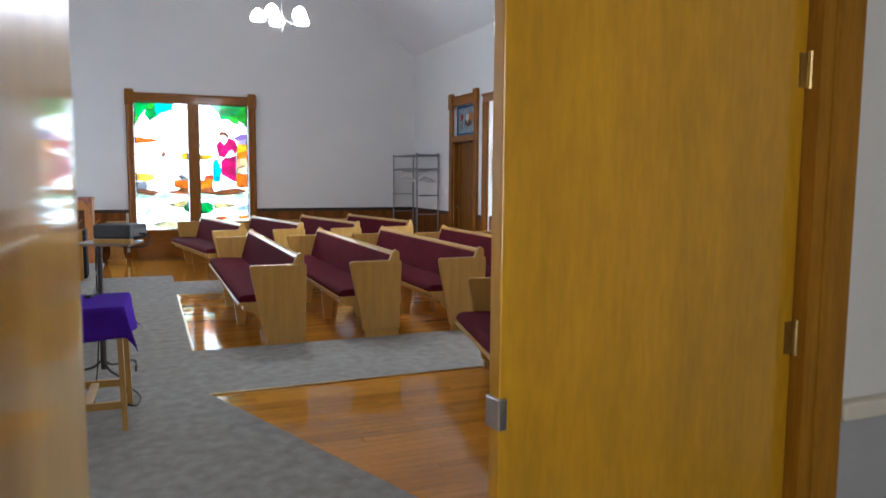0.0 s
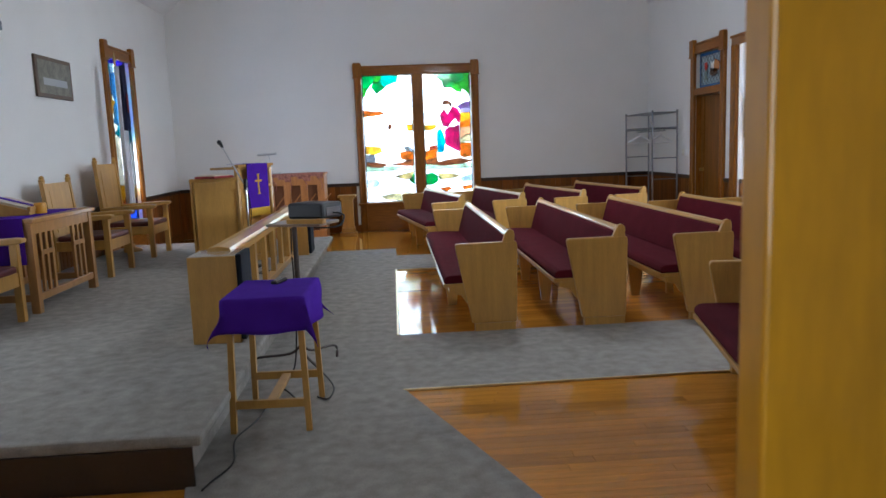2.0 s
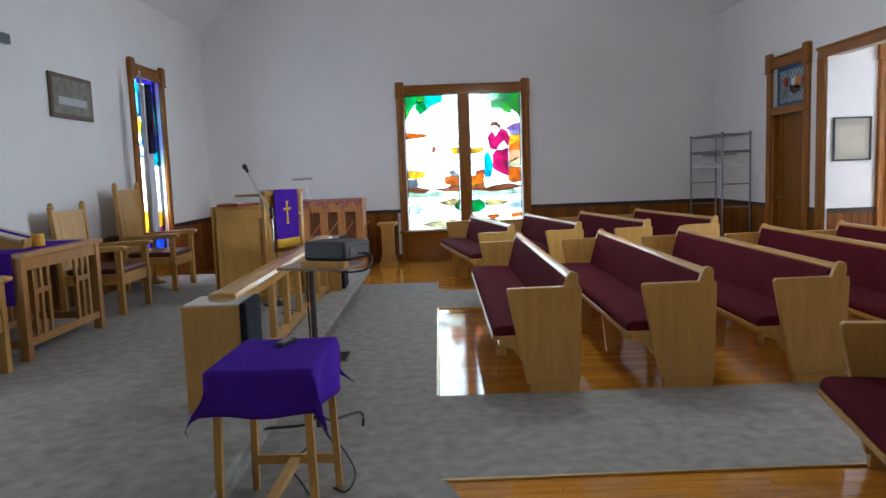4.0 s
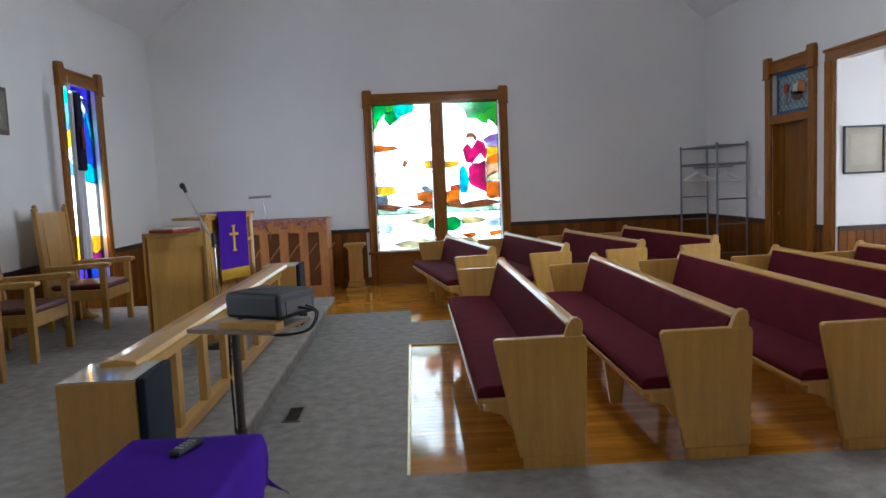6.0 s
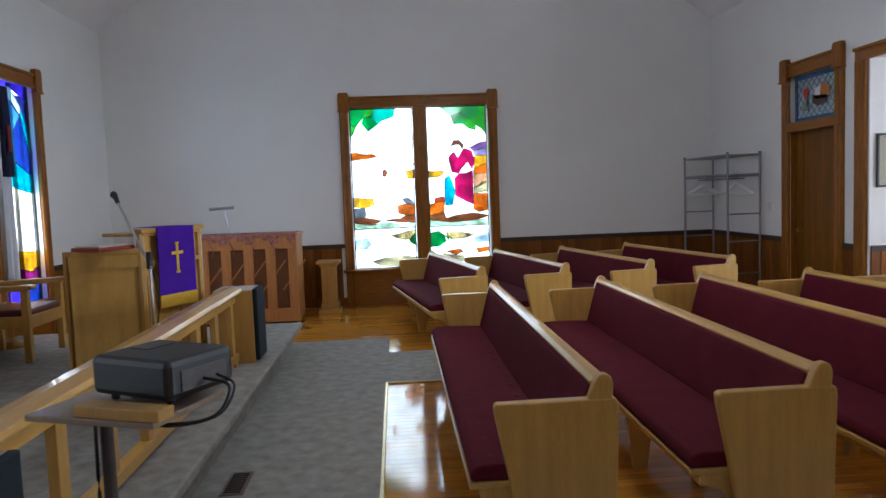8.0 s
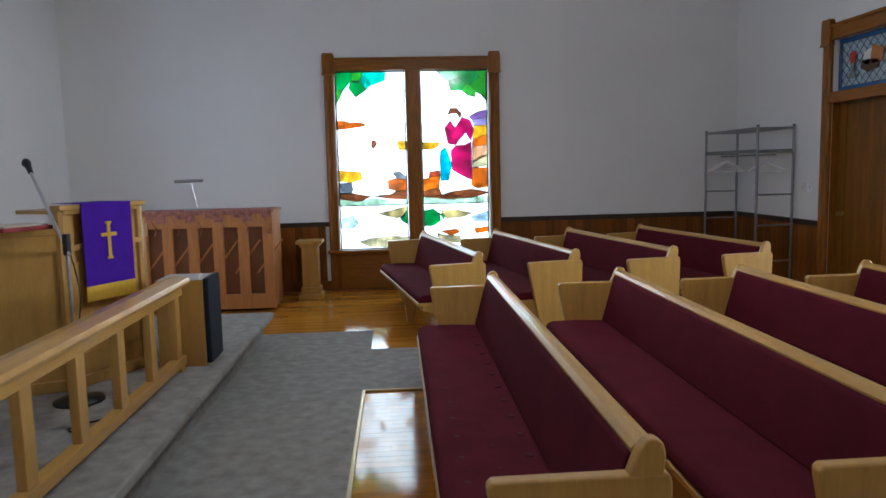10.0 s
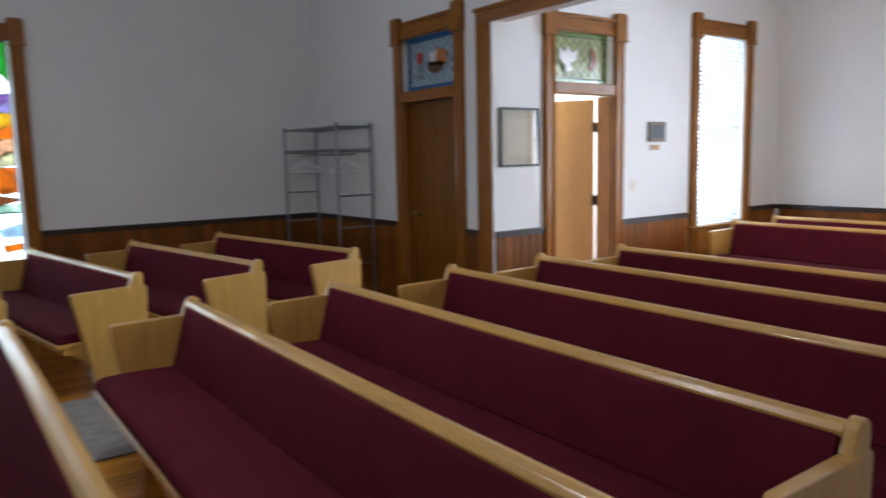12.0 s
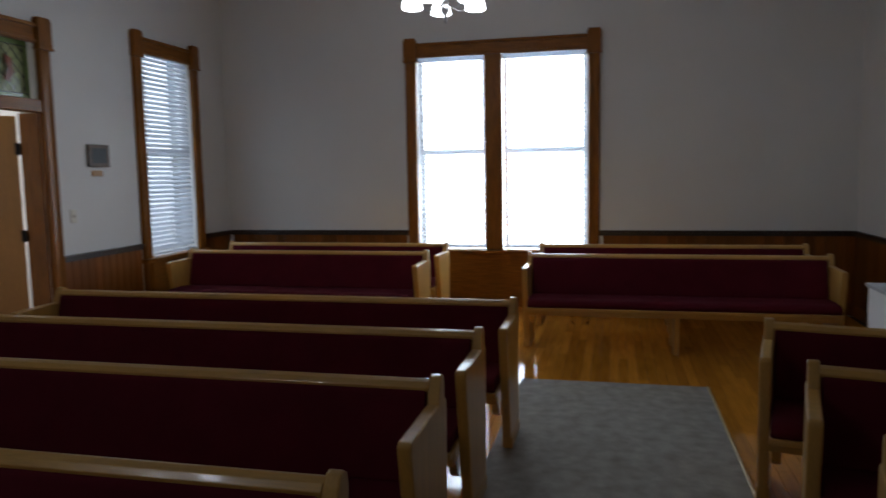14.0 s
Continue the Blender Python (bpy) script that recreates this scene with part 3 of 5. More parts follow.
sash(win, 0.13, 1.02, 1.74, 2.96, -0.10, 0.045)
sash(win, 0.13, 1.02, 0.53, 1.79, -0.14, 0.045)
part("pane", box(0.16, -0.09, 1.77, 0.99, -0.086, 2.93), PANE, win)
part("pane", box(0.16, -0.125, 0.56, 0.99, -0.121, 1.76), PANE, win)


def blind(parent, x0, x1, z0, z1, y, tilt):
    """A slatted blind with its head rail, cords and bottom rail."""
    part("blind_head_rail", box(x0, y - 0.03, z1 - 0.07, x1, y + 0.03, z1, 0.006), BLIND, parent, "white blind head rail")
    n, first = int((z1 - z0 - 0.1) / 0.05), None
    for i in range(n):
        z = z1 - 0.10 - i * 0.05
        m = pose((x0 + x1) / 2, y, z, tilt, 0, 0)
        if first is None:
            w = (x1 - x0) / 2 - 0.006
            first = part("slat", prism([(-0.024, 0), (0, 0.003), (0.024, 0), (0, 0.0055)], "x", -w, w), BLIND, parent)
            first.matrix_basis = m
        else:
            again(first, m)
    part("blind_bottom_rail", box(x0, y - 0.025, z0, x1, y + 0.025, z0 + 0.025, 0.005), BLIND, parent)
    for f in (0.12, 0.5, 0.88):
        part("cord", rod((x0 + (x1 - x0) * f, y + 0.027, z0), (x0 + (x1 - x0) * f, y + 0.027, z1 - 0.05), 0.0018, sides=5), WHITE, parent)
    part("tilt_wand", rod((x0 + 0.07, y + 0.035, z1 - 0.07), (x0 + 0.09, y + 0.035, z1 - 0.95), 0.004, sides=6), WHITE, parent)


win = surround("window_3", on_wall("wing_north", 8.27), 1.16, 0.745, 3.085, 0.12, 0.0, "tall varnished sash window with a closed white slatted blind", "window")
sash(win, 0.125, 1.035, 1.82, 2.94, -0.13, 0.05, WHITE)
sash(win, 0.125, 1.035, 0.745, 1.87, -0.17, 0.05, WHITE)
part("pane", box(0.15, -0.12, 0.76, 1.01, -0.116, 2.92), PANE, win)
blind(win, 0.125, 1.035, 0.755, 2.93, -0.045, -66)
win = surround("window_4", on_wall("wing_east", 4.69), 2.24, 0.68, 3.14, 0.13, 0.0, "varnished double sash window with open white slatted blinds", "window", (1.10, 1.30))
for x0, x1 in ((0.14, 1.10), (1.30, 2.105)):
    sash(win, x0, x1, 1.80, 2.95, -0.13, 0.05, WHITE)
    sash(win, x0, x1, 0.68, 1.86, -0.17, 0.05, WHITE)
    part("pane", box(x0 + 0.03, -0.12, 0.7, x1 - 0.03, -0.116, 2.93), PANE, win)
    blind(win, x0, x1, 0.70, 2.94, -0.045, -13)


def diamonds(parent, x0, x1, z0, z1, y, ground, edge, mark):
    """A leaded transom: coloured border, diamond quarries."""
    b = 0.045
    solid_pane([(x0, z0), (x1, z0), (x1, z1), (x0, z1)], y - 0.012, ground, parent, "glass_ground", False)
    for q in ([(x0, z0), (x1, z0), (x1, z0 + b), (x0, z0 + b)], [(x0, z1 - b), (x1, z1 - b), (x1, z1), (x0, z1)], [(x0, z0 + b), (x0 + b, z0 + b), (x0 + b, z1 - b), (x0, z1 - b)], [(x1 - b, z0 + b), (x1, z0 + b), (x1, z1 - b), (x1 - b, z1 - b)]):
        solid_pane(q, y, edge, parent, "border_glass")
    bm, w, h, step = bmesh.new(), x1 - x0 - 2 * b, z1 - z0 - 2 * b, 0.105
    k = -h
    while k < w:
        for sgn in (1, -1):
            a0, a1 = max(0, k), min(w, k + h)
            za, zb = a0 - k, a1 - k
            if sgn < 0:
                za, zb = h - za, h - zb
            rod((x0 + b + a0, y + 0.005, z0 + b + za), (x0 + b + a1, y + 0.005, z0 + b + zb), 0.003, sides=5, bm=bm)
        k += step
    part("lead_lattice", bm, LEAD, parent)
    for c, pts in mark:
        part("emblem_glass", prism([(x0 + (x1 - x0) * u / 100, z1 + (z0 - z1) * v / 100) for u, v in pts], "y", y + 0.009, y + 0.013), c, parent)


TG = {k: mat("opal_glass_" + k, c, 0.2, 0.2, 12, 0.1) for k, c in dict(white=(0.8, 0.8, 0.76), red=(0.4, 0.03, 0.02), bread=(0.5, 0.2, 0.06), bowl=(0.09, 0.04, 0.02), smoke=(0.2, 0.24, 0.2), brown=(0.24, 0.07, 0.03), frost=(0.42, 0.54, 0.62), navy=(0.03, 0.12, 0.30), lime=(0.42, 0.46, 0.20), moss=(0.22, 0.32, 0.10)).items()}
drs = surround("doorway_east", on_wall("east", 9.70), 1.175, 0.0, 2.995, 0.13, 0.0, "varnished door casing with a leaded blue glass transom", "doorway", None, (2.14, 2.25))
diamonds(drs, 0.14, 1.035, 2.25, 2.775, -0.06, TG["frost"], TG["navy"], [
    (TG["red"], [(68, 28), (80, 30), (78, 50), (70, 50)]), (TG["smoke"], [(70, 50), (78, 50), (76, 62), (82, 78), (66, 78), (73, 62)]),
    (TG["bowl"], [(28, 52), (58, 48), (60, 62), (48, 72), (32, 68)]), (TG["bread"], [(22, 34), (40, 24), (44, 44), (40, 60), (24, 56)]), (TG["white"], [(42, 30), (54, 34), (56, 54), (46, 60), (42, 46)])])
drm = thing("door_1", on_wall("east", 9.70), "dark varnished closed wooden door under a leaded transom", "door", kind="structure")
part("leaf", box(0.145, -0.13, 0.015, 1.03, -0.09, 2.14, 0.003), DARKDOOR, drm)
for x in (0.145, 0.915):
    part("stile", box(x, -0.09, 0.015, x + 0.115, -0.078, 2.14, 0.003), DARKDOOR, drm)
part("door_knob", rod((0.92, -0.078, 1.0), (0.92, -0.02, 1.0), 0.025), BRASS, drm)
structure("door_jamb", box(XE + 0.003, 9.831, 0, XE + 0.17, 9.843, 2.14), TRIM, "dark varnished door jamb lining", "trim")
structure("door_jamb", box(XE + 0.003, 10.732, 0, XE + 0.17, 10.744, 2.14), TRIM, "dark varnished door jamb lining", "trim")

drs = surround("doorway_wing", on_wall("wing_north", 6.03), 1.10, 0.0, 2.95, 0.135, 0.0, "varnished door casing with a leaded green glass transom", "doorway", None, (2.15, 2.26))
diamonds(drs, 0.14, 0.945, 2.26, 2.745, -0.06, TG["lime"], TG["moss"], [
    (TG["white"], [(16, 30), (24, 40), (30, 28), (38, 40), (46, 32), (44, 54), (34, 60), (36, 74), (28, 78), (24, 64), (16, 52)]),
    (TG["brown"], [(68, 28), (78, 34), (80, 56), (74, 74), (66, 70), (72, 52)])])
part("jamb_lining", box(0.952, -0.2, 0, 0.964, -0.005, 2.15), TRIM, drs)
part("jamb_lining", box(0.135, -0.2, 0, 0.145, -0.005, 2.15), TRIM, drs)
dr = thing("door_2", pose(6.965, YP + 0.20, 0, 0, 0, 128), "golden flush wooden door standing open into the side room", "door", kind="structure")
part("leaf", box(0.012, -0.04, 0.015, 0.80, 0.0, 2.13, 0.004), mat("pale_birch_door", (0.56, 0.31, 0.12), 0.4, 0.2, 2.6, 0.02, (2.5, 2.5, 0.5), 25, coat=0.3), dr)
for z in (0.3, 1.1, 1.85):
    part("hinge", box(-0.012, -0.006, z - 0.05, 0.03, 0.01, z + 0.05, 0.002), BLACK, dr)
part("door_knob", rod((0.74, -0.09, 1.0), (0.74, 0.05, 1.0), 0.024), BRASS, dr)

# wide cased opening to the wing
structure("opening_casing_side", prism([(XE, YP + 0.02), (XE, YP + 0.19), (XE - 0.03, YP + 0.19), (XE - 0.048, YP + 0.17), (XE - 0.03, YP + 0.11), (XE - 0.03, YP + 0.05), (XE - 0.045, YP + 0.03), (XE - 0.03, YP + 0.02)], "z", 0, 2.74), TRIM, "varnished fluted wooden casing of the wide opening", "trim")
structure("opening_casing_head", box(XE - 0.035, YQ - 0.15, 2.735, XE - 0.002, YP + 0.19, 2.865, 0.008), mat("varnished_header_wood", (0.27, 0.098, 0.010), 0.38, 0.45, 5, 0.15, (9, 0.8, 9), 40, coat=0.15), "varnished wooden casing across the wide opening", "trim")
structure("opening_casing_bead", box(XE - 0.055, YQ - 0.15, 2.835, XE - 0.004, YP + 0.2, 2.872, 0.008), TRIMH, "varnished moulding across the wide opening", "trim")

# double doors from the hall
def hall_leaf(m, label):
    e = thing("door_3", m, label, "door", kind="structure")
    part("leaf", box(0.0, -0.042, 0.015, 0.90, 0.0, 2.11, 0.004), DOORWOOD, e)
    for z in (0.3, 1.09, 1.82):
        h = part("hinge", rod((-0.004, -0.052, z - 0.05), (-0.004, -0.052, z + 0.05), 0.009), BRASS, e)
        part("hinge_leaf", box(0.0, -0.046, z - 0.045, 0.03, -0.0425, z + 0.045), BRASS, h)
    part("latch", box(0.884, -0.05, 0.98, 0.906, 0.004, 1.05, 0.003), METAL, e)
    return e


hall_leaf(pose(1.91, 0.205, 0, 0, 0, 6) @ Matrix.Diagonal((-1.076, 1, 1, 1)), "golden varnished flush door leaf standing closed")
hall_leaf(pose(0.135, 0.16, 0, 0, 0, -91), "golden varnished flush door leaf swung open into the hall")
structure("doorway_jamb", box(1.918, 0.12, 0, 1.963, 0.315, 2.148), HALLTRIM, "varnished wooden jamb of the double doorway", "trim")
structure("doorway_jamb", box(0.102, 0.17, 0, 0.13, 0.315, 2.148), DOORWOOD, "varnished wooden jamb of the double doorway", "trim")
structure("doorway_jamb_head", box(0.13, 0.12, 2.12, 1.918, 0.315, 2.148), TRIMH, "varnished wooden head of the double doorway", "trim")
structure("hall_casing", box(1.967, 0.115, 0, 2.073, 0.148, 2.2, 0.006), HALLTRIM, "varnished wooden casing on the hall wall", "trim")
structure("hall_casing_head", box(-0.02, 0.115, 2.16, 1.967, 0.148, 2.3, 0.006), TRIMH, "varnished wooden casing on the hall wall", "trim")
structure("hall_casing", box(-0.08, 0.115, 0, 0.09, 0.148, 2.16, 0.006), TRIM, "varnished wooden casing on the hall wall", "trim")
structure("nave_casing", box(1.967, 0.302, 0, 2.107, 0.335, 2.16, 0.006), TRIM, "varnished wooden casing on the nave wall", "trim")
structure("nave_casing", box(-0.06, 0.302, 0, 0.09, 0.335, 2.16, 0.006), TRIM, "varnished wooden casing on the nave wall", "trim")


# ---- pews ----
PROFILE_END = [(-0.43, 0.735), (-0.442, 0.72), (-0.44, 0.69), (-0.32, 0.075), (0.045, 0.075), (0.062, 0.70), (0.058, 0.728), (0.045, 0.738)]


def pew(length, buttons=False):
    """A pew that faces -x, its back's top above local x = 0, from y = 0 to its length."""
    e = new("pew")
    for y, yy in ((0.0, 0.05), (length - 0.05, length)):
        end = part("end_panel", prism([(x, z) for x, z in PROFILE_END], "y", y, yy, 0.008), OAK, e)
        part("plinth", box(-0.30, y - 0.004, 0.0, 0.035, yy + 0.004, 0.075, 0.004), OAK, end)
        part("back_post", prism([(-0.075, 0.70), (0.035, 0.70), (0.042, 0.79), (0.034, 0.822), (0.012, 0.836), (-0.014, 0.832), (-0.034, 0.805)], "y", y + 0.002, yy - 0.004, 0.006), OAK, end)
        yb = yy + 0.01 if y == 0 else y - 0.05
        part("bracket", prism([(-0.50, 0.375), (-0.30, 0.375), (-0.30, 0.20), (-0.36, 0.235), (-0.40, 0.30), (-0.47, 0.325)], "y", yb, yb + 0.04, 0.003), OAK, e)
    part("seat_board", box(-0.545, 0.05, 0.372, -0.10, length - 0.05, 0.402, 0.006), OAKY, e)
    part("seat_rail", box(-0.50, 0.05, 0.33, -0.475, length - 0.05, 0.372), OAKY, e)
    part("seat_cushion", prism([(-0.535, 0.402), (-0.12, 0.402), (-0.105, 0.462), (-0.30, 0.472), (-0.49, 0.47), (-0.525, 0.458), (-0.54, 0.43)], "y", 0.055, length - 0.055, 0.010), MAROON, e, "maroon fabric seat cushion")
    part("back_board", prism([(-0.10, 0.36), (-0.075, 0.36), (0.022, 0.782), (-0.006, 0.782)], "y", 0.05, length - 0.05), OAKY, e)
    part("back_cushion", prism([(-0.135, 0.465), (-0.094, 0.44), (-0.012, 0.785), (-0.035, 0.792), (-0.052, 0.77)], "y", 0.055, length - 0.055, 0.008), MAROON, e, "maroon fabric back cushion")
    part("cap_rail", prism([(-0.040, 0.778), (0.030, 0.778), (0.036, 0.794), (0.024, 0.812), (0.0, 0.819), (-0.026, 0.812), (-0.043, 0.794)], "y", 0.046, length - 0.046, 0.003), OAKY, e)
    for f in ((0.5,) if length < 3 else (0.34, 0.67)):
        part("support_leg", prism([(-0.44, 0.0), (-0.36, 0.0), (-0.32, 0.33), (-0.10, 0.33), (-0.09, 0.0), (-0.02, 0.0), (-0.06, 0.372), (-0.48, 0.372)], "y", length * f - 0.022, length * f + 0.022, 0.004), OAK, e)
    if buttons:
        first = None
        for i in range(int(length / 0.22)):
            for j in (0, 1, 2):
                m = pose(-0.44 + 0.13 * j, 0.16 + i * 0.22 + (0.11 if j == 1 else 0), 0.4705)
                if first is None:
                    # flat button discs; their darker colour draws the shaded dimples
                    first = part("tuft_button", lathe([(0.02, -0.006), (0.015, 0.0005), (0.006, 0.0015)], 8), BUTTON, e)
                    first.matrix_basis = m
                else:
                    again(first, m)
    return e


LONG, SHORT = 3.235, 2.36
PEWL = "light oak pew with maroon cushions"
base = tagged(pew(LONG, True), PEWL + " beside the carpeted aisle", "pew", "pews in the middle block")
base.matrix_basis = pose(1.541, 5.20, 0)
plain = tagged(pew(LONG), PEWL, "pew", "pews in the middle block")
plain.matrix_basis = pose(1.541 + 0.911, 5.20, 0)
for x, y in ((3.345, 5.20), (4.25, 5.155), (5.10, 5.15), (5.96, 5.095)):
    copy_thing(plain, pose(x, y, 0))
north = tagged(pew(SHORT), PEWL + ", turned towards the pulpit", "pew", "angled pews by the north wall")
for i, (x, y) in enumerate(((1.585, 9.62), (2.44, 9.60), (3.32, 9.60), (4.23, 9.72))):
    m = pose(x, y, 0, 0, 0, 9.6)
    if i == 0:
        north.matrix_basis = m
    else:
        copy_thing(north, m)
south = tagged(pew(2.75), PEWL + ", turned towards the pulpit", "pew", "angled pews south of the aisle")
for i, x in enumerate((3.04, 3.87, 4.70, 5.53)):
    m = pose(x, 3.80, 0, 0, 0, -12.5) @ pose(0, -2.75, 0)
    if i == 0:
        south.matrix_basis = m
    else:
        copy_thing(south, m)
wingp = tagged(pew(2.62), PEWL + " in the side wing", "pew", "pews in the side wing")
wingp.matrix_basis = pose(8.45, 2.70, 0)
copy_thing(wingp, pose(8.53, 6.30, 0))
copy_thing(wingp, pose(9.354, 2.68, 0))
copy_thing(wingp, pose(9.354, 6.29, 0))


# ---- chancel furniture ----
def armchair(m, back):
    e = thing("clergy_chair", m, "blond oak armchair with a %s panelled back and oxblood leather seat" % ("tall" if back > 1.1 else "low"), "chair", "chancel chairs")
    for y in (0.0, 0.62):
        part("front_leg", box(0.53, y, 0, 0.59, y + 0.055, 0.62, 0.005), OAKC, e)
        part("back_leg", prism([(-0.02, 0), (0.035, 0), (0.03, 0.45), (-0.03, back), (-0.075, back), (-0.025, 0.45)], "y", y, y + 0.05, 0.004), OAKC, e)
        part("finial", lathe([(0.03, 0), (0.033, 0.02), (0.02, 0.035), (0.028, 0.05), (0.008, 0.065)], 10), OAKC, e).matrix_basis = pose(-0.05, y + 0.025, back)
        part("armrest", prism([(-0.02, 0.60), (0.60, 0.62), (0.64, 0.635), (0.64, 0.665), (0.58, 0.672), (-0.02, 0.65)], "y", y - 0.02, y + 0.075, 0.01), OAKC, e)
        part("side_rail", box(0.03, y + 0.01, 0.30, 0.53, y + 0.045, 0.40, 0.003), OAKC, e)
    part("front_rail", box(0.535, 0.055, 0.29, 0.58, 0.62, 0.40, 0.003), OAKC, e)
    part("back_rail", box(-0.01, 0.05, 0.30, 0.03, 0.62, 0.40, 0.003), OAKC, e)
    part("seat", box(0.03, 0.055, 0.395, 0.58, 0.62, 0.455, 0.02), LEATHER, e, "oxblood leather seat pad")
    part("back_panel", prism([(-0.005, 0.44), (0.015, 0.44), (-0.035, back - 0.02), (-0.055, back - 0.02)], "y", 0.05, 0.62, 0.003), OAKC, e)
    part("back_panel_field", prism([(0.016, 0.50), (0.021, 0.50), (-0.026, back - 0.10), (-0.031, back - 0.10)], "y", 0.12, 0.55), OAKC, e)
    return e


armchair(pose(-2.99, 8.72, STAGE), 1.21)
armchair(pose(-2.99, 7.31, STAGE), 1.04)
armchair(pose(-2.92, 4.66, STAGE), 1.04)

# communion table
tb = thing("communion_table", pose(-2.98, 5.58, STAGE), "warm oak communion table with open slatted sides", "table")
part("tabletop", box(-0.03, -0.02, 0.755, 0.66, 1.23, 0.795, 0.008), TABLEWOOD, tb)
for x in (0.0, 0.56):
    for y in (0.0, 1.14):
        part("leg", box(x, y, 0, x + 0.07, y + 0.07, 0.755, 0.004), TABLEWOOD, tb)
for x in (0.01, 0.58):
    part("apron", box(x, 0.07, 0.66, x + 0.04, 1.14, 0.755, 0.003), TABLEWOOD, tb)
    part("lower_rail", box(x, 0.07, 0.10, x + 0.04, 1.14, 0.16, 0.003), TABLEWOOD, tb)
    for y in (0.17, 0.27, 0.37, 0.80, 0.90, 1.0):
        part("slat", box(x + 0.008, y, 0.16, x + 0.03, y + 0.04, 0.66, 0.002), TABLEWOOD, tb)
    for y in (0.17, 0.80):
        part("slat_tie", box(x + 0.004, y, 0.47, x + 0.034, y + 0.24, 0.51, 0.002), TABLEWOOD, tb)
for y in (0.01, 1.16):
    part("apron", box(0.07, y, 0.66, 0.56, y + 0.04, 0.755, 0.003), TABLEWOOD, tb)
    part("lower_rail", box(0.07, y, 0.10, 0.56, y + 0.04, 0.16, 0.003), TABLEWOOD, tb)


def draped(name, m, w, d, drop, material, sag=0.035, seed=1):
    """A cloth over a rectangular top, hanging with soft folds on all sides."""
    bm, n = bmesh.new(), 36
    rnd = random.Random(seed)
    ph = [rnd.uniform(0, 6.3) for _ in range(6)]
    full_w, full_d = w + 2 * drop, d + 2 * drop
    grid = []
    for i in range(n + 1):
        row = []
        for j in range(n + 1):
            u, v = -full_w / 2 + full_w * i / n, -full_d / 2 + full_d * j / n
            ou, ov = max(0, abs(u) - w / 2), max(0, abs(v) - d / 2)
            over = math.hypot(ou, ov)
            fold = sag * over / max(drop, 0.01) * math.sin(u * 17 + ph[0] + v * 13) * 0.7
            flare = 0.16 * over
            x = math.copysign(min(abs(u), w / 2) + (flare + fold if ou else 0), u)
            y = math.copysign(min(abs(v), d / 2) + (flare + fold if ov else 0), v)
            row.append(bm.verts.new((x, y, 0.004 - over + 0.003 * math.sin(u * 9 + ph[1]) * math.sin(v * 8 + ph[2]))))
        grid.append(row)
    for i in range(n):
        for j in range(n):
            bm.faces.new((grid[i][j], grid[i + 1][j], grid[i + 1][j + 1], grid[i][j + 1]))
    ob = part(name, bm, material, smooth=True)
    ob.matrix_basis = m
    mod = ob.modifiers.new("cloth_thickness", "SOLIDIFY")
    mod.thickness, mod.offset = 0.003, 1
    return ob


bm = prism([(5.552, STAGE + 0.42), (5.556, STAGE + 0.42), (5.556, STAGE + 0.798), (6.60, STAGE + 0.798), (6.60, STAGE + 0.802), (5.552, STAGE + 0.802)], "x", -2.93, -2.40)
rn = tagged(part("table_runner", bm, PURPLE), "purple cloth runner hanging over the table end", "cloth")
part("cross_emblem", box(-2.68, 5.548, STAGE + 0.52, -2.655, 5.5515, STAGE + 0.66), GOLD, rn)
part("cross_emblem_arm", box(-2.72, 5.548, STAGE + 0.60, -2.615, 5.5515, STAGE + 0.622), GOLD, rn)
bs = thing("book_stand", pose(-2.80, 5.86, STAGE + 0.802, 0, 0, 8), "oak book rest with an open book on the communion table", "book stand")
part("rest", prism([(0.0, 0.0), (0.30, 0.0), (0.30, 0.04), (0.0, 0.13)], "y", 0, 0.40, 0.004), OAKC, bs)
part("ledge", box(0.285, 0, 0.03, 0.31, 0.40, 0.07, 0.003), OAKC, bs)
bk = thing("open_book", pose(-2.80, 5.86, STAGE + 0.802, 0, 0, 8), "open book with white pages and a purple ribbon on the stand", "book")
part("pages", prism([(0.0, 0.131), (0.28, 0.047), (0.285, 0.066), (0.005, 0.155)], "y", 0.02, 0.38, 0.004), PAPER, bk)
part("ribbon", prism([(0.0, 0.157), (0.285, 0.068), (0.285, 0.071), (0.0, 0.161)], "y", 0.15, 0.24), PURPLE, bk)
cd = part("candle_jar", lathe([(0.045, 0), (0.05, 0.01), (0.05, 0.09), (0.046, 0.1), (0.03, 0.1)], 16), AMBER, smooth=True)
cd.matrix_basis = pose(-2.50, 6.10, STAGE + 0.797)
tagged(cd, "amber glass candle jar on the communion table", "candle")

